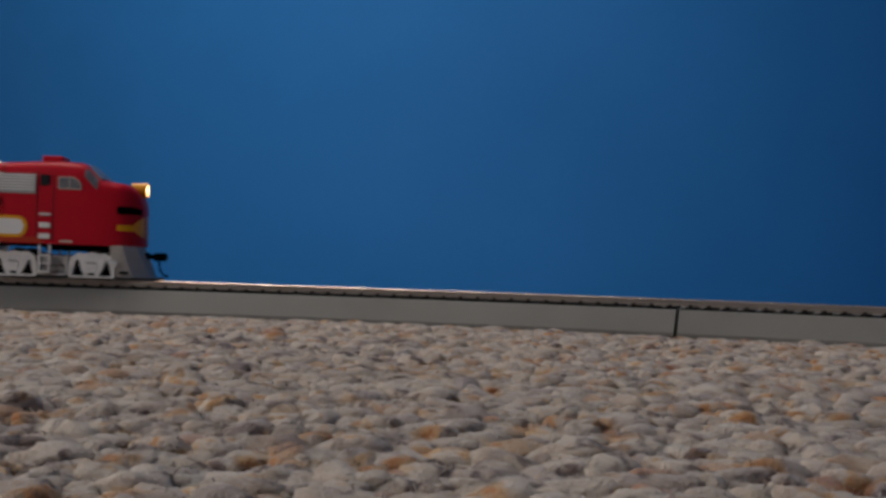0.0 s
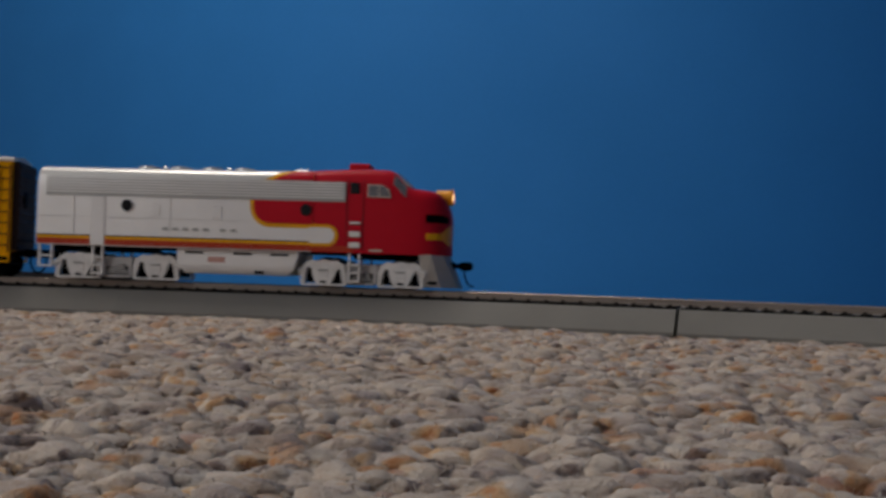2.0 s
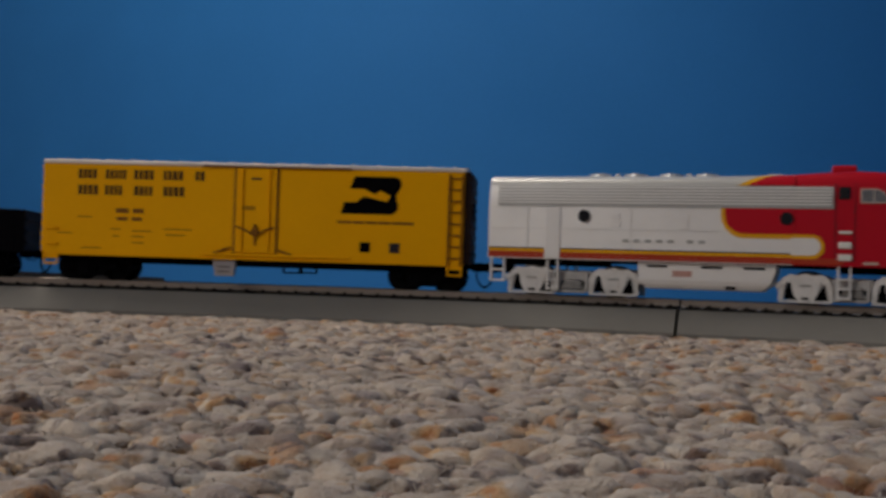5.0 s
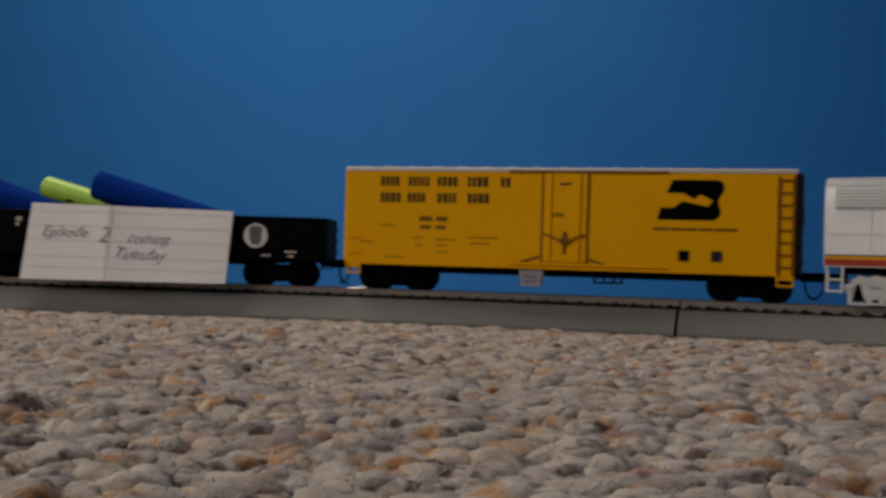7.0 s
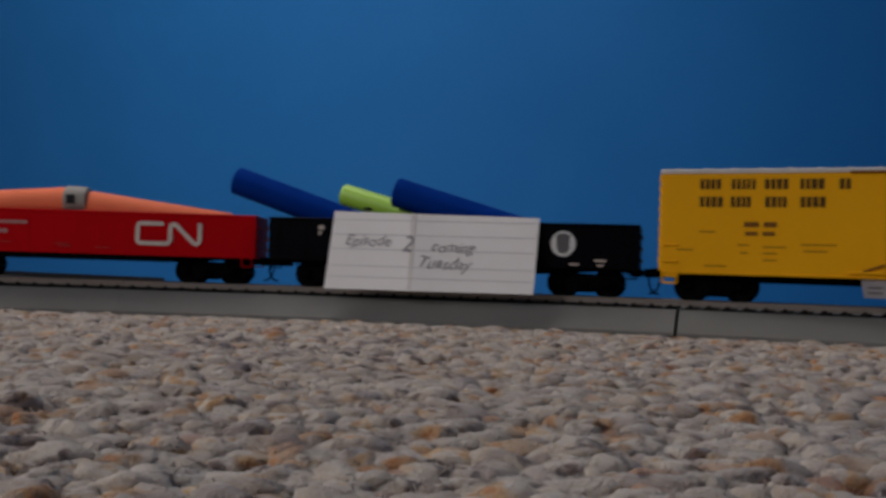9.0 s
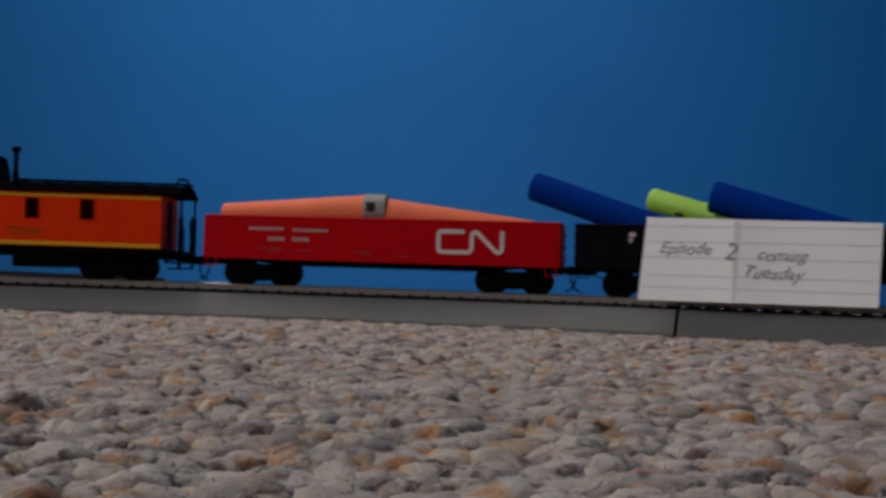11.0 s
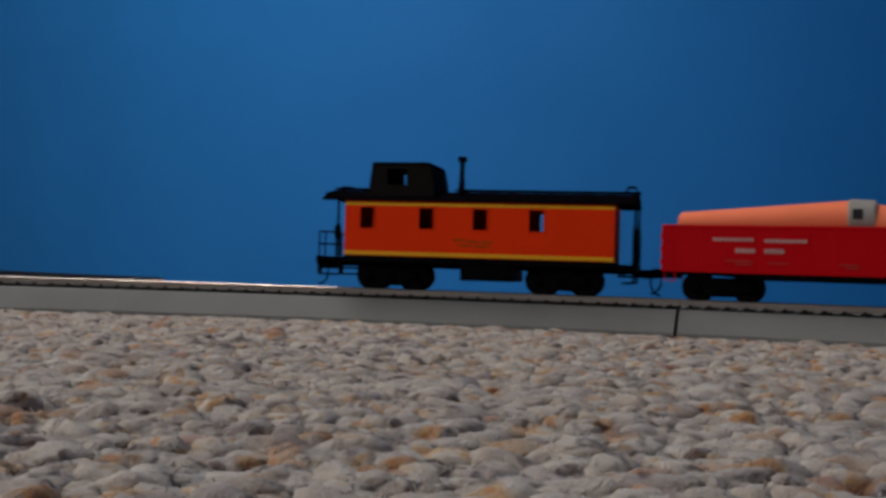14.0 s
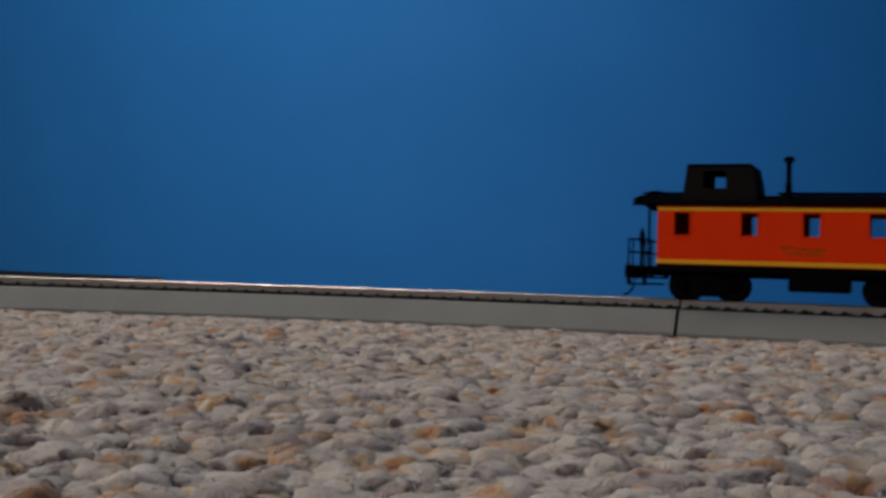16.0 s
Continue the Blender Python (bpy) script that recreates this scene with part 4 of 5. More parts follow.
        bars("data_bar", [(xa, xb, z0, 0.55) for xa, xb, z0 in ((-58, -54, 20), (-57, -54.4, 17.2), (-49, -41, 19.4), (-49, -44, 17.2), (-49, -44, 14.8), (-36, -24, 20.4), (-35, -27, 18.2), (-70, -62, 12.4), (-72, -66, 24.5), (-80, -74, 18))],
             o(0, 0.12), FAINTBAR, car, "tiny faded data lettering")
        if s < 0:
            eq = part("equipment_box", slab(B(), [(-15.8, 9.7), (-14.6, 3.2), (-7.2, 3.2), (-6.2, 9.7)], -16.4, -13.4), GREYBOX, car, "pale grey bin under the floor")
            for z in (4.6, 6.4):
                part("vent_slot", box(B(), -13.4, -8.6, -16.55, -16.2, z, z + 0.7), BARGREY, eq)
        bm = B()
        box(bm, 12.6, 21.0, *sorted((s * 13, s * 15.5)), 8.4, 9.6)
        for q in (13.2, 20.4):
            box(bm, q - 0.4, q + 0.4, *sorted((s * 14.0, s * 15.0)), 4.9, 8.6)
        box(bm, 13, 20.6, *sorted((s * 14.0, s * 15.0)), 4.9, 5.6)
        part("fuel_rack", bm, BLACK, car, "black wire rack under the floor")
    part("underframe", box(B(), X0 + 2, X1 - 2, -12, 12, 8.8, 10.4), BLACK, car, "black underframe")
    part("centre_sill", box(B(), X0 + 2, X1 - 2, -3.5, 3.5, 7.0, 9.0), BLACK, car)
    ang = math.degrees(68 / 730)
    for x, t in ((-69.0, ang), (70.6, -ang)):
        freight_truck(car, x, 18.2, 5.7, t, BLACK, "black two-axle freight truck")
    coupler(car, X1, 1, 7.0, 9.6)
    coupler(car, X0, -1, 7.0, 9.6)
    return car


# ---- gondolas ----
def gondola(x0, x1, top, W, paint, label, bases, ribs, lip):
    car = thing("gondola", label, "gondola")
    part("floor_plate", box(B(), x0 + 1, x1 - 1, -W + 0.8, W - 0.8, 10.4, 11.6), paint, car)
    for s in (-1, 1):
        bm = B()
        box(bm, x0, x1, *sorted((s * (W - 1.0), s * W)), 10.6, top, 0.15, 1)
        box(bm, x0, x1, *sorted((s * (W - 1.3), s * (W + lip))), top - 1.3, top, 0.25, 1)
        for k in range(ribs):
            x = x0 + 4 + (x1 - x0 - 8) * k / (ribs - 1)
            box(bm, x - 0.45, x + 0.45, *sorted((s * (W - 0.2), s * (W + lip * 0.35))), 11, top - 1.2, 0.1, 1)
        pts = [(x0 + 1, 10.3), (x1 - 1, 10.3), (x1 - 1, 11.4), (x0 + 1, 11.4)]
        slab(bm, pts, *sorted((s * (W - 0.9), s * (W - 0.1))))
        part("side_wall", bm, paint, car)
        part("side_sill", slab(B(), [(x0 + 4, 10.4), (x0 + 4, 9.9), (x0 + 34, 9.9), (x0 + 37, 7.9), (x1 - 36, 7.9), (x1 - 33, 9.9), (x1 - 4, 9.9), (x1 - 4, 10.4)], *sorted((s * (W - 2.4), s * (W - 1.1)))), BLACK, car, "black lower sill")
        for x in (x0 + 3.4, x1 - 3.4):
            for z in (13.5, 17.5, 21.5):
                bm = B()
                grab(bm, x, s * (W + 0.3), z, 4.2, s * 0.5, 0.16)
                part("grab_iron", bm, paint, car)
            bm = B()
            pipe(bm, [(x - 2, s * (W - 0.4), 10.8), (x - 2, s * (W - 0.4), 7.0), (x + 2, s * (W - 0.4), 7.0), (x + 2, s * (W - 0.4), 10.8)], 0.35, 6)
            part("stirrup_step", bm, paint, car)
    for s, x in ((-1, x0), (1, x1)):
        bm = B()
        box(bm, *sorted((x, x - s * 1.0)), -W + 0.2, W - 0.2, 10.4, top, 0.15, 1)
        for z in (14, 18.5, 23):
            box(bm, *sorted((x - s * 0.1, x + s * 0.7)), -W + 1, W - 1, z - 0.7, z + 0.7, 0.2, 1)
        part("end_wall", bm, paint, car)
    part("centre_sill", box(B(), x0 + 2, x1 - 2, -4, 4, 9.2, 10.6), BLACK, car)
    for x, base, t in bases:
        freight_truck(car, x, base, 5.1, t, BLACK, "black two-axle freight truck")
    coupler(car, x1, 1, 6.0, 9.4)
    coupler(car, x0, -1, 6.0, 9.4)
    return car


def black_gondola():
    ang = math.degrees(53 / 730)
    car = gondola(-73.6, 74.2, 27.0, 16.2, GONBLACK, "black model gondola car with a round white emblem", ((-50.6, 18.0, ang), (54.2, 18.0, -ang)), 13, 0.5)
    for s in (-1, 1):
        bm = B()
        y = s * 16.2
        rod(bm, (45.5, y, 19.3), (45.5, y + s * 0.7, 19.3), 4.75, seg=28)
        e = part("emblem_disc", bm, WHITE, car, "round white emblem")
        bm = B()
        key = [(42.8, 22.4), (43.6, 21.4), (43.0, 18.2), (44.0, 15.8), (47.0, 15.8), (48.0, 18.2), (47.4, 21.4), (48.2, 22.4), (46.6, 23.1), (44.4, 23.1)]
        slab(bm, key, *sorted((y + s * 0.6, y + s * 0.9)))
        part("emblem_core", bm, BARGREY, e, "grey keystone-like core")
        bars("lettering_bar", ((57.4, 62.0, 12.9, 0.9), (48.0, 51.6, 11.4, 0.8), (58.6, 61.0, 11.2, 0.8), (-52.4, -50.2, 22.4, 1.6), (-52.4, -51.2, 20.4, 1.6)), sorted((y, y + s * 0.65)), CREAM, car, "small white lettering bar")
    return car


def red_gondola():
    ang = math.degrees(51 / 730)
    car = gondola(-72.4, 72.2, 27.3, 16.2, GONRED, "red model gondola car with white lettering", ((-52.0, 18.6, ang), (53.8, 18.6, -ang)), 15, 0.35)
    for s in (-1, 1):
        y = sorted((s * 16.1, s * 16.75))
        # a continuous rounded ribbon emblem
        path = [(34.8, 22.9), (26.4, 22.9)] + arc(26.0, 21.4, 1.5, 90, 180, 4) + arc(26.0, 16.6, 1.5, 180, 270, 4) + [(35.9, 15.1)] + arc(35.9, 16.9, 1.8, -90, 0, 4) + \
            [(37.7, 21.2)] + arc(39.1, 21.4, 1.4, 180, 50, 5) + [(46.9, 15.9)] + arc(48.2, 16.7, 1.4, 230, 360, 5) + [(49.6, 23.4)]
        part("ribbon_emblem", band(path, 0.8, B(), *y), LETTERCREAM, car, "white ribbon-like emblem")
        small = [(-53.2 + k * 1.86, -51.9 + k * 1.86, 21.6, 1.2) for k in range(8)] + [(-34.8 + k * 1.86, -33.5 + k * 1.86, 21.3, 1.2) for k in range(8)]
        small += [(q + k * 1.75, q + k * 1.75 + 1.3, 17.5, 1.6) for q in (-45.0, -34.8) for k in range(4)]
        bars("lettering_bar", small, y, FADEDWHITE, car, "faded white lettering bar")
        bars("data_bar", ((-48.6, -38.8, 14.4, 0.5), (-45.0, -39.4, 13.3, 0.5), (-33.6, -26.2, 13.9, 0.45), (-9.4, -3.0, 13.8, 0.5), (-7.0, -2.4, 12.8, 0.5), (7.2, 13.4, 12.7, 0.45)), y, FADED, car, "tiny data lettering")
    return car


# ---- the caboose ----
def pierced(bm, xs, zs, y0, y1):
    """A board in one piece, with openings in every second cell of its middle row."""
    grid = {(i, k, y): bm.verts.new((x, y, z)) for i, x in enumerate(xs) for k, z in enumerate(zs) for y in (y0, y1)}
    solid = {(i, k) for i in range(len(xs) - 1) for k in range(len(zs) - 1) if not (k == 1 and i % 2)}
    for i, k in solid:
        ring = [(i, k), (i + 1, k), (i + 1, k + 1), (i, k + 1)]
        for y in (y0, y1):
            bm.faces.new([grid[(*q, y)] for q in ring])
        for n, (p, q) in zip(((i, k - 1), (i + 1, k), (i, k + 1), (i - 1, k)), zip(ring, ring[1:] + ring[:1])):
            if n not in solid:
                bm.faces.new([grid[(*p, y0)], grid[(*q, y0)], grid[(*q, y1)], grid[(*p, y1)]])
    return bm


def caboose():
    car = thing("caboose", "orange-red model caboose with yellow lines and black roof", "caboose")
    x0, x1, W, z0, z1 = -53.8, 53.2, 16.5, 13.0, 34.2
    wins = [(-47.6, -41.8), (-23.4, -17.4), (-1.8, 4.1), (20.3, 26.2)]
    for s in (-1, 1):
        y = sorted((s * (W - 1.0), s * W))
        bm = pierced(B(), [x0] + [q for w in wins for q in w] + [x1], [z0, 23.6, 31.7, z1], *y)
        part("side_wall", bm, CABORANGE, car, "orange-red boarded side")
        part("lower_line", box(B(), x0, x1, *sorted((s * (W - 0.1), s * (W + 0.22))), 13.2, 14.7), YELLOWLINE, car, "yellow line")
        part("upper_line", box(B(), x0, x1, *sorted((s * (W - 0.1), s * (W + 0.22))), 32.3, 33.5), YELLOWLINE, car, "yellow line")
        for a, b in wins:
            bm = B()
            for q in ((a - 0.5, a + 0.1), (b - 0.1, b + 0.5)):
                box(bm, *q, *sorted((s * (W - 1.2), s * (W + 0.3))), 23.2, 32.0)
            box(bm, a - 0.7, b + 0.7, *sorted((s * (W - 1.2), s * (W + 0.45))), 23.0, 23.6)
            box(bm, a - 0.5, b + 0.5, *sorted((s * (W - 1.2), s * (W + 0.3))), 31.6, 32.0)
            f = part("window_frame", bm, CABORANGE, car)
        bars("lettering_bar", ((-9.2, -4.4, 19.2, 0.9), (-3.6, 0.2, 18.7, 0.9), (0.8, 6.4, 18.6, 0.9), (-7.4, -1.8, 17.2, 0.9), (-0.8, 5.2, 17.0, 0.9)), sorted((s * (W - 0.1), s * (W + 0.12))), DULLGOLD, car, "faint gold lettering bar")
    for s, x in ((-1, x0), (1, x1)):
        bm = B()
        box(bm, *sorted((x, x - s * 1.0)), -W + 0.4, W - 0.4, z0, z1 - 0.2)
        e = part("end_wall", bm, CABORANGE, car, "orange-red end wall")
        part("end_door", box(B(), *sorted((x - s * 0.2, x + s * 0.3)), -4.5, 4.5, z0 + 0.5, z1 - 1.5, 0.2, 1), CUPOLA, e)
    part("cabin_floor", box(B(), x0, x1, -W + 0.5, W - 0.5, 12.0, 13.1), BLACK, car)
    part("partition", box(B(), -33.5, -32.7, -W + 1.2, W - 1.2, 13, 34), CUPOLA, car, "dark inner partition")
    bm = B()
    prof = [(-W - 1.6, 34.0), (-W - 1.6, 34.9), (-11, 37.4), (-5, 38.6), (0, 38.9), (5, 38.6), (11, 37.4), (W + 1.6, 34.9), (W + 1.6, 34.0), (0, 35.4)]
    a = [bm.verts.new((-63.0, y, z)) for y, z in prof]
    b = [bm.verts.new((61.6, y, z)) for y, z in prof]
    bm.faces.new(a), bm.faces.new(b[::-1])
    for i in range(len(prof)):
        j = (i + 1) % len(prof)
        bm.faces.new((a[i], b[i], b[j], a[j]))
    bmesh.ops.triangulate(bm, faces=[f for f in bm.faces if len(f.verts) > 4])
    roof = part("roof", bm, CABROOF, car, "black arched roof")
    bm = B()
    box(bm, -12, 62.2, -4.2, 4.2, 39.3, 39.9, 0.15, 1)
    box(bm, -62.4, -44, -4.2, 4.2, 39.3, 39.9, 0.15, 1)
    for x in lin(-8, 60, 7) + [-60, -50]:
        box(bm, x - 0.5, x + 0.5, -3.4, 3.4, 38.3, 39.4)
    part("roof_walk", bm, CABROOF, roof, "black roof walk")
    # cupola: tapered walls round open windows, with its own roof
    def hexa(bm, lo, hi, z0, z1):
        va = [bm.verts.new((x, y, z0)) for x, y in lo]
        vb = [bm.verts.new((x, y, z1)) for x, y in hi]
        for i in range(4):
            bm.faces.new((va[i], va[(i + 1) % 4], vb[(i + 1) % 4], vb[i]))
        bm.faces.new(va[::-1]), bm.faces.new(vb)
    bm = B()
    for q in (-1, 1):
        y0, y1 = sorted((q * 13.0, q * 14.2))
        for pts in ([(-45.4, 35.6), (-37.6, 35.6), (-37.6, 48.2), (-43.8, 48.2)], [(-29.5, 35.6), (-18.2, 35.6), (-18.6, 42.0), (-20.0, 48.2), (-29.5, 48.2)],
                    [(-37.6, 35.6), (-29.5, 35.6), (-29.5, 40.6), (-37.6, 40.6)], [(-37.6, 46.8), (-29.5, 46.8), (-29.5, 48.2), (-37.6, 48.2)]):
            slab(bm, pts, y0, y1)
    hexa(bm, [(-45.4, -13.4), (-44.2, -13.4), (-44.2, 13.4), (-45.4, 13.4)], [(-43.8, -13.4), (-42.6, -13.4), (-42.6, 13.4), (-43.8, 13.4)], 35.6, 48.2)
    hexa(bm, [(-19.4, -13.4), (-18.2, -13.4), (-18.2, 13.4), (-19.4, 13.4)], [(-21.4, -13.4), (-20.2, -13.4), (-20.2, 13.4), (-21.4, 13.4)], 35.6, 48.2)
    bmesh.ops.remove_doubles(bm, verts=bm.verts, dist=0.02)
    cup = part("cupola", bm, CUPOLA, car, "dark brown cupola with open windows")
    bm = box(B(), -44.0, -20.0, -14.3, 14.3, 47.6, 49.4, 0.85, 3)
    part("cupola_roof", bm, CABROOF, cup, "black rounded cupola roof")
    # stove pipe
    bm = B()
    rod(bm, (-7.4, -12, 36.8), (-7.4, -12, 50.4), 0.95, seg=12)
    rod(bm, (-7.4, -12, 36.8), (-7.4, -12, 42.2), 1.25, seg=12)
    rod(bm, (-7.4, -12, 49.6), (-7.4, -12, 50.4), 1.0, 2.1, seg=14)
    rod(bm, (-7.4, -12, 50.4), (-7.4, -12, 51.8), 2.1, 1.4, seg=14)
    part("stove_pipe", bm, CABROOF, car, "black stove pipe with cap")
    # end platforms, railings, ladders, brake wheels
    for s, x in ((-1, x0), (1, x1)):
        e = x + s * (8.2 if s > 0 else 11.6)
        bm = B()
        box(bm, *sorted((x - s * 1, e)), -15.4, 15.4, 10.9, 12.2, 0.2, 1)
        box(bm, *sorted((e - s * 1.6, e + s * 0.6)), -15.4, 15.4, 9.4, 12.4, 0.3, 1)
        for y in (-14, 14):
            box(bm, *sorted((x + s * 2, e - s * 0.6)), y - 2, y + 2, 7.4, 8.2, 0.15, 1)
            box(bm, *sorted((x + s * 1.6, x + s * 2.6)), y - 2, y + 2, 7.4, 11.2)
            box(bm, *sorted((e - s * 1.2, e - s * 0.4)), y - 2, y + 2, 5.6, 11.2)
            box(bm, *sorted((x + s * 3, e - s * 0.6)), y - 2, y + 2, 5.0, 5.7)
        part("platform", bm, BLACK, car, "black end platform with steps")
        bm = B()
        g = e - s * 0.5
        for y in (-14.4, -7, 7, 14.4):
            pipe(bm, [(g, y, 12), (g, y, 21.8)], 0.34, 6)
        for z in (17.0, 21.8):
            pipe(bm, [(g, -14.4, z), (g, -7, z)], 0.34, 6)
            pipe(bm, [(g, 14.4, z), (g, 7, z)], 0.34, 6)
        if s < 0:                                    # side rails at the rear platform
            for y in (-14.4, 14.4):
                for z in (17.0, 21.8):
                    pipe(bm, [(x + s * 2.4, y, z), (g, y, z)], 0.4, 6)
                pipe(bm, [(x + s * 2.4, y, 12), (x + s * 2.4, y, 21.8)], 0.34, 6)
        part("railing", bm, BLACK, car, "black wire end railing", True)
        bm = B()
        for y in (-5, 0.5):
            pipe(bm, [(g, y, 34), (g, y, 40.2), (g - s * 0.8, y, 41.6), (g - s * 3.6, y, 41.6), (g - s * 4.4, y, 39.6)] if s > 0 else [(g - 1.2, y, 37), (g + 2, y, 37.6), (g + 6, y, 40.0), (g + 10, y, 40.0), (g + 11, y, 38.4)], 0.36, 6)
        part("roof_grab", bm, BLACK, car, "black hooped grab iron at the roof end", True)
        bm = B()
        pipe(bm, [(g, 9.0, 11), (g, 9.0, 27)], 0.5, 8)
        rod(bm, (g - 0.4, 9.0, 22.5), (g + 0.4, 9.0, 22.5), 3.6, seg=20)
        part("brake_stand", bm, BLACK, car, "black brake stand and wheel")
        gp = g if s > 0 else x - 3.4
        for y in (-14.6, 14.6):
            bm = B()
            pipe(bm, [(gp, y, 11), (gp, y, 34.6)], 0.5, 8)
            if s > 0:
                box(bm, gp - 0.9, gp + 0.9, y - 0.7, y + 0.7, 12, 26)
            part("corner_post", bm, BLACK, car, "black roof post")
        bm = B()
        rod(bm, (s * 61.4, -15.6, 34.6), (s * 61.4, -15.6, 37.2), 1.0, seg=10)
        part("marker_lamp", bm, BLACK, car)
    part("underframe", box(B(), -60, 60, -11, 11, 8.6, 12.2), BLACK, car, "black underframe")
    for s in (-1, 1):
        part("side_sill", box(B(), x0, x1, *sorted((s * 15.0, s * 16.4)), 10.6, 13.0), BLACK, car)
    part("equipment_box", box(B(), -6.4, 14.0, -15.6, 15.6, 4.4, 11, 0.5, 1), BLACK, car, "black box under the floor")
    ang = math.degrees(34 / 730)
    for x, t in ((-36.4, ang), (33.6, -ang)):
        freight_truck(car, x, 17.2, 5.7, t, BLACK, "black two-axle caboose truck")
    coupler(car, 64.0, 1, 5.0, 9.0)
    coupler(car, -64.8, -1, 3.4, 9.0)
    return car


# ---- loads ----
def tapered(bm, a, b, r1, r2, seg=28, hollow=0.0, dome=0.0):
    """A round bar with softened rims, open at the first end where hollow is given, domed at it where dome is."""
    a, b = Vector(a), Vector(b)
    d = (b - a)
    q = d.to_track_quat("Z", "Y")
    L = d.length
    if hollow:
        prof = [(hollow, L * 0.12), (hollow, 0.4), (hollow + 0.3, 0.0), (r1 - 0.5, 0.0), (r1, 0.5), (r2, L - 0.5), (r2 - 0.5, L), (0.01, L)]
    elif dome:
        prof = [(0.01, 0.0)] + [(r1 * math.sin(radians(t)), dome * (1 - math.cos(radians(t)))) for t in range(15, 91, 15)] + [(r2, L - 0.5), (r2 - 0.5, L), (0.01, L)]
    else:
        prof = [(0.01, 0.0), (r1 - 0.6, 0.0), (r1, 0.6), (r2, L - 0.6), (max(0.02, r2 - 0.6), L), (0.01, L)]
    rings = []
    for r, h in prof:
        rings.append([bm.verts.new(a + q @ Vector((r * math.cos(2 * math.pi * k / seg), r * math.sin(2 * math.pi * k / seg), h))) for k in range(seg)])
    for u, v in zip(rings, rings[1:]):
        for k in range(seg):
            bm.faces.new((u[k], u[(k + 1) % seg], v[(k + 1) % seg], v[k]))
    if hollow:
        bm.faces.new(rings[0])
    return bm


LOADS = []


def load_black():
    t = tagged(link("foam_tube", tapered(B(), (-98.5, 9, 42.9), (-20, 9, 17.6), 5.8, 5.7, hollow=2.0), BLUETUBE, smooth=True), "dark blue foam tube leaning in the black gondola", "tube", "blue foam tubes")
    u = tagged(link("foam_tube", tapered(B(), (-23.8, -6, 38.2), (50, -6, 17.4), 5.8, 5.7, hollow=2.0), BLUETUBE, smooth=True), "dark blue foam tube resting over the lime marker", "tube", "blue foam tubes")
    g = tagged(new("marker_pen"), "lime green marker pen lying among the blue tubes", "marker")
    part("barrel", tapered(B(), (-49.6, 2.4, 37.8), (4, 2.4, 23.4), 4.4, 4.3, dome=2.0), LIME, g, "lime green barrel", True)
    bm = B()
    bmesh.ops.create_uvsphere(bm, u_segments=12, v_segments=8, radius=1.0, matrix=Matrix.Translation((-36.4, -1.0, 31.8)) @ Matrix.Diagonal((2.2, 0.6, 0.9, 1)))
    part("pocket_clip", bm, BLACKLINE, g, "small dark mark", True)
    LOADS.extend([(t, "P"), (u, "P"), (g, "P")])


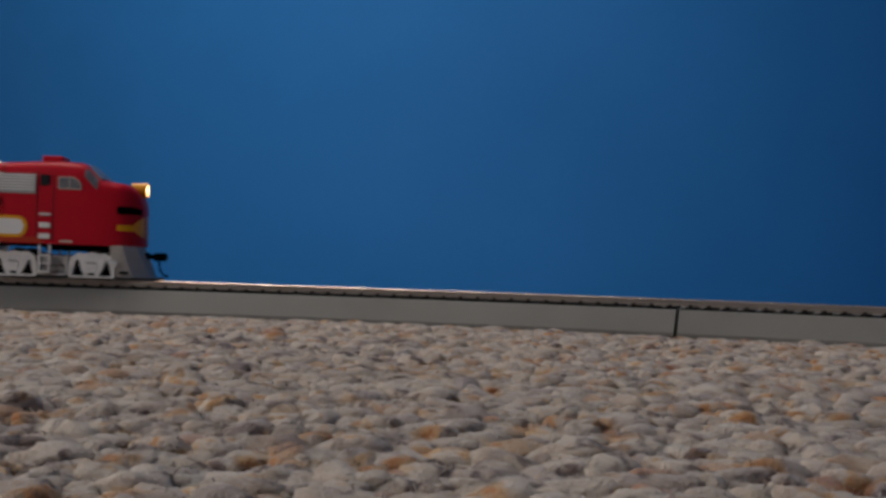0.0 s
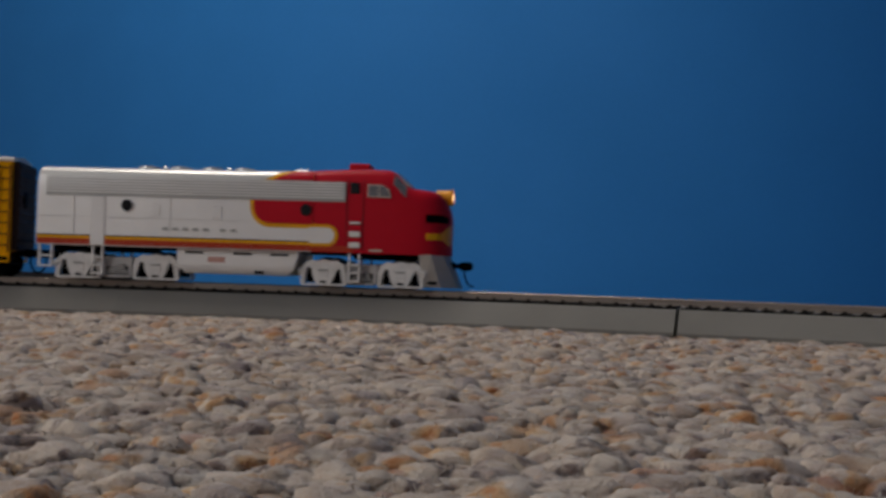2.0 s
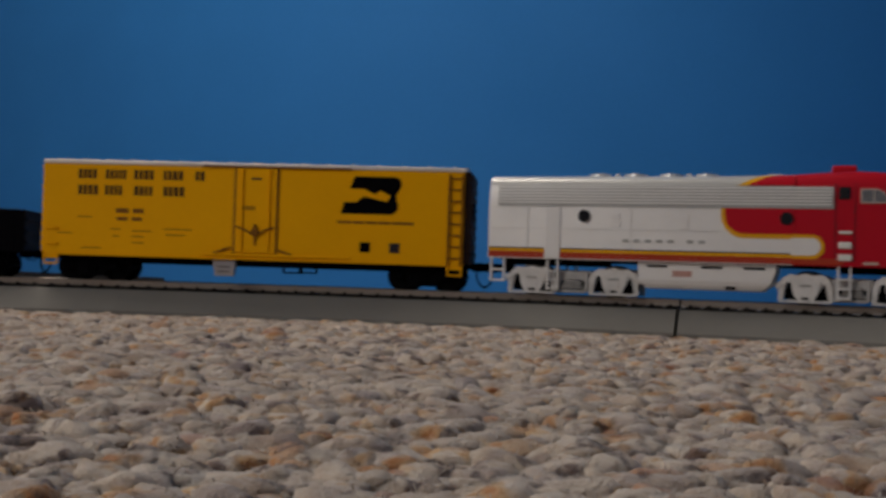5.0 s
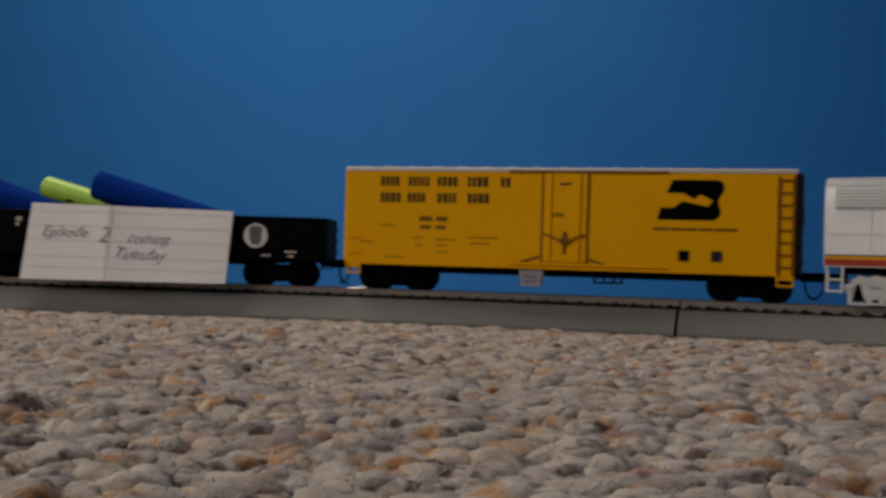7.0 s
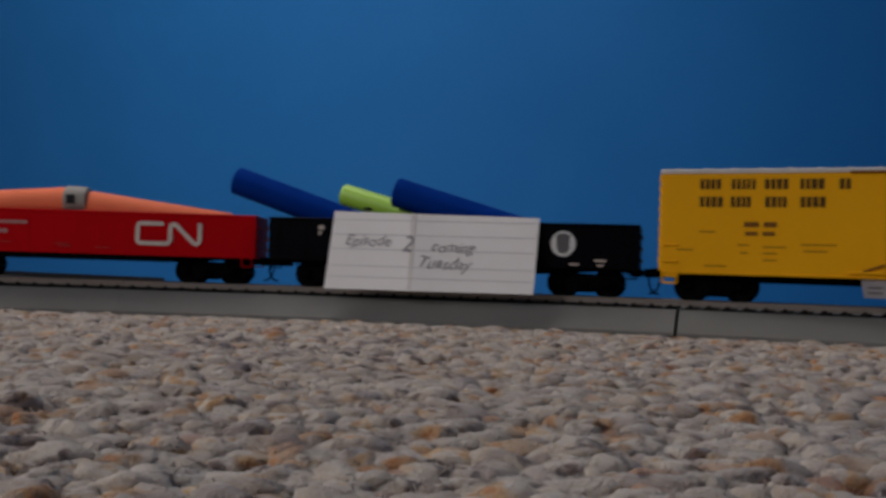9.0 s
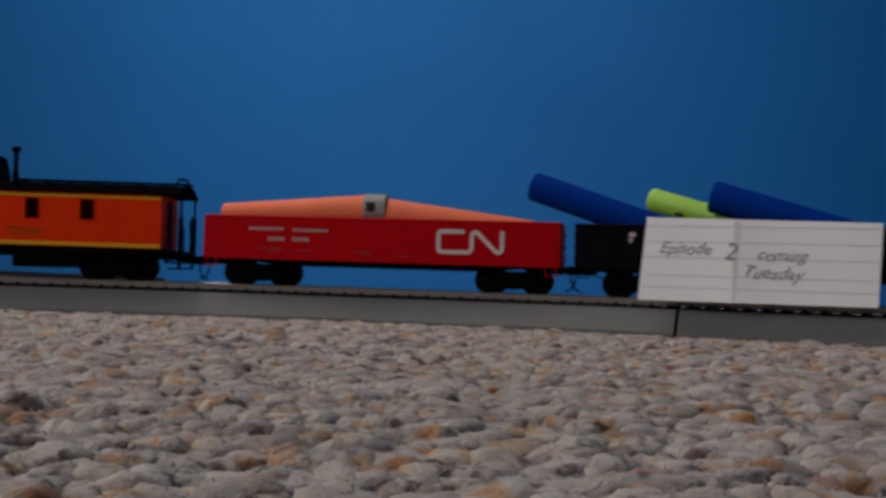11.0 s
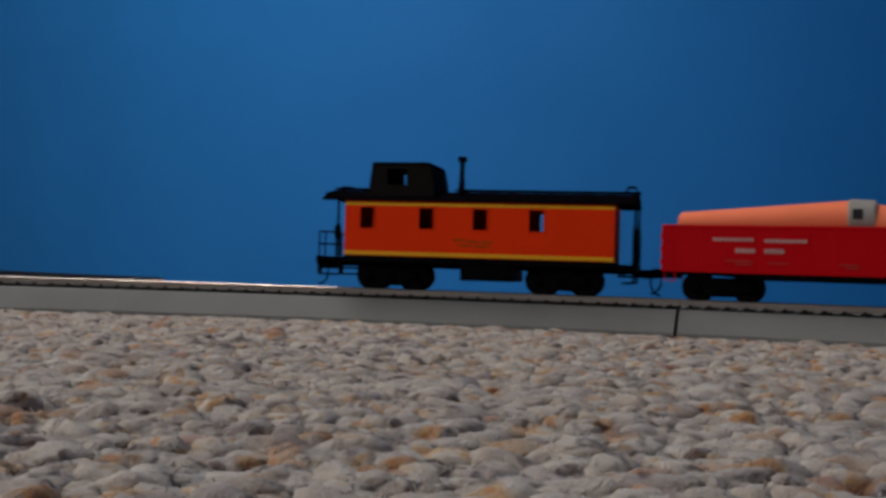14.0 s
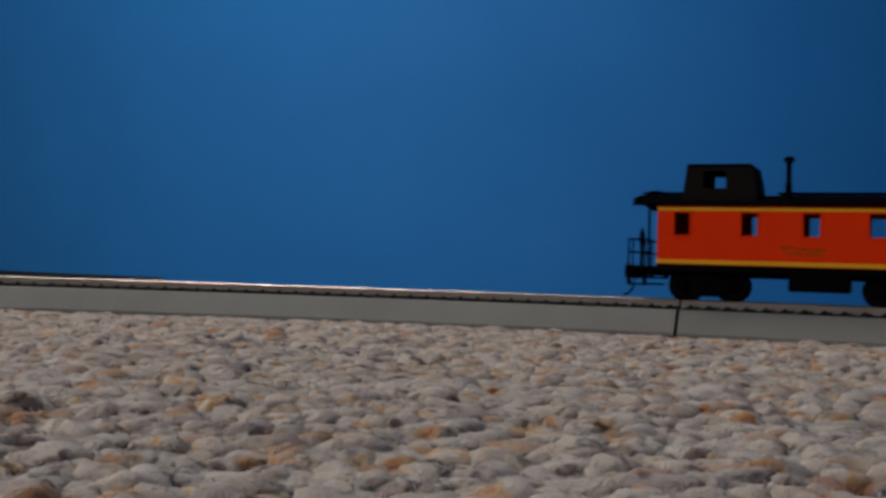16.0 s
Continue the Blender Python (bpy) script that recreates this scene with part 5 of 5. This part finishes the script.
def card():
    """The folded paper sign that leans on the gondola's side."""
    c = tagged(new("paper_sign"), "white lined paper sign with pencilled writing, leaning on the gondola", "sign")
    bm = B()
    nx, nz = 28, 8
    fr, bk = [], []
    for i in range(nx + 1):
        u = i / nx
        col, col2 = [], []
        for k in range(nz + 1):
            v = k / nz
            x = (-47.3 + 1.6 * v) * (1 - u) + (35.4 + 0.9 * v) * u
            z = (-0.2 + 29.8 * v) * (1 - u) + (0.2 + 28.3 * v) * u
            y = -23.6 + 5.9 * v - 0.9 * math.exp(-((x + 12.4) / 7) ** 2) + 0.25 * math.sin(x * 0.13 + v * 2)
            col.append(bm.verts.new((x, y, z)))
            col2.append(bm.verts.new((x, y + 0.25, z)))
        fr.append(col)
        bk.append(col2)
    for i in range(nx):
        for k in range(nz):
            bm.faces.new((fr[i][k], fr[i + 1][k], fr[i + 1][k + 1], fr[i][k + 1]))
            bm.faces.new((bk[i][k], bk[i][k + 1], bk[i + 1][k + 1], bk[i + 1][k]))
        for k in (0, nz):
            bm.faces.new((fr[i][k], bk[i][k], bk[i + 1][k], fr[i + 1][k]))
    for i in (0, nx):
        for k in range(nz):
            bm.faces.new((fr[i][k], fr[i][k + 1], bk[i][k + 1], bk[i][k]))
    part("sheet", bm, PAPER, c, "white paper sheet", True)

    def on(x, z, off):
        v = z / 29.5
        return -23.6 + 5.9 * v - 0.9 * math.exp(-((x + 12.4) / 7) ** 2) + 0.25 * math.sin(x * 0.13 + v * 2) - off

    for z in (4.4, 8.6, 15.0, 20.6, 26.2):
        bm = B()
        xs = lin(-47.0 + 1.6 * z / 29.6, 35.2, 24)
        a = [bm.verts.new((x, on(x, z, 0.05), z)) for x in xs]
        b = [bm.verts.new((x, on(x, z, 0.05), z + 0.45)) for x in xs]
        for i in range(24):
            bm.faces.new((a[i], a[i + 1], b[i + 1], b[i]))
        part("ruled_line", bm, PAPERLINE, c, "faint blue ruled line")
    bm = B()
    zs = lin(0.4, 28.6, 10)
    a = [bm.verts.new((-13.2 - z * 0.02, on(-13.0, z, 0.07), z)) for z in zs]
    b = [bm.verts.new((-12.3 + z * 0.02, on(-12.4, z, 0.07), z)) for z in zs]
    for i in range(10):
        bm.faces.new((a[i], b[i], b[i + 1], a[i + 1]))
    part("crease", bm, CREASE, c, "faint brownish crease")
    for word, x, z, size, shear, tilt in (("Episode", -40.6, 16.6, 6.0, 0.4, 0), ("2", -17.0, 14.8, 8.6, 0.3, 0), ("coming", -5.6, 15.0, 5.8, 0.4, -1), ("Tuesday", -10.6, 9.0, 6.2, 0.4, -2)):
        cu = bpy.data.curves.new("writing", "FONT")
        cu.body, cu.size, cu.shear, cu.offset, cu.resolution_u = word, size * S, shear, 0.00001, 3
        tmp = new("writing_curve", cu)
        me = bpy.data.meshes.new_from_object(tmp.evaluated_get(bpy.context.evaluated_depsgraph_get()))
        bpy.data.objects.remove(tmp)
        co, si = math.cos(radians(tilt)), math.sin(radians(tilt))
        for v in me.vertices:
            px, pz = v.co.x * 1000, v.co.y * 1000
            px, pz = px * co - pz * si, px * si + pz * co
            pz += 0.35 * math.sin(px * 0.9) 
            v.co = Vector(((x + px) * XK, on(x + px, z + pz, 0.16), (z + pz) * ZK)) * S
        me.materials.clear()
        me.materials.append(INK)
        w = new("writing", me)
        w.parent = c
        w["label"] = "pencilled handwriting"
    LOADS.append((c, "P"))


def load_red():
    a = tagged(link("foam_dart", tapered(B(), (-68, -8, 28.2), (-5, -8, 31.2), 3.9, 5.6, dome=2.0), ORANGEFOAM, smooth=True), "orange foam rod lying in the red gondola", "foam rod", "orange foam rods")
    b = tagged(link("foam_dart", tapered(B(), (62, -8, 22.8), (0.6, -8, 30.0), 5.2, 5.6, dome=2.0), ORANGEFOAM, smooth=True), "orange foam rod sloping down into the red gondola", "foam rod", "orange foam rods")
    k = tagged(new("cap"), "worn grey plastic cap between the orange foam rods", "cap")
    part("cap_body", tapered(B(), (-7.0, -9.2, 31.2), (2.4, -9.2, 31.4), 5.9, 5.4), GREYCAP, k, "grey cap", True)
    part("label_mark", box(B(), -5.4, -2.0, -15.2, -14.3, 29.8, 33.4, 0.2, 1), BLACKLINE, k, "dark square mark")
    LOADS.extend([(a, "C"), (b, "C"), (k, "C")])


loco, yellow, black, red, cab = locomotive(), boxcar(), black_gondola(), red_gondola(), caboose()
load_black()
card()
load_red()

# ---- the train's run round the loop: angle of travel every half second ----
TURN = [0.0000, 0.0453, 0.0901, 0.1344, 0.1790, 0.2225, 0.2657, 0.3096, 0.3525, 0.3960, 0.4395, 0.4830, 0.5265, 0.5700, 0.6146, 0.6583, 0.7026, 0.7464, 0.7893, 0.8328, 0.8762, 0.9196, 0.9630, 1.0064, 1.0504, 1.0926, 1.1361, 1.1777, 1.2208, 1.2649, 1.3070, 1.3520, 1.3943]
CARS = {"L": (loco, 0.09373, 0.0507), "B": (yellow, 0.34606, 0.068), "P": (black, 0.58395, 0.053), "C": (red, 0.79720, 0.051), "K": (cab, 0.99910, 0.034)}


def car_pose(key, i):
    _, back, half = CARS[key]
    ph = TURN[i] - back
    r = math.sqrt(RAD * RAD - half * half)
    return pose(CX + r * math.sin(ph), CY + r * math.cos(ph), RAIL, 0, 0, -math.degrees(ph))


def motions():
    for key in CARS:
        walk(CARS[key][0], [(i * 0.5, car_pose(key, i)) for i in range(33)])
    for ob, key in LOADS:
        walk(ob, [(i * 0.5, car_pose(key, i)) for i in range(33)])
    half = [i * 0.5 for i in range(33)]
    for w, r in WHEELS:
        x, z = w.location.x, w.location.z
        rows = []
        for k in range(161):
            a = float(np.interp(k * 0.1, half, TURN)) * RAD / r
            rows.append((k * 0.1, Matrix.Translation((x, 0, z)) @ Matrix.Rotation(a, 4, "Y")))
        walk(w, rows)


motions()
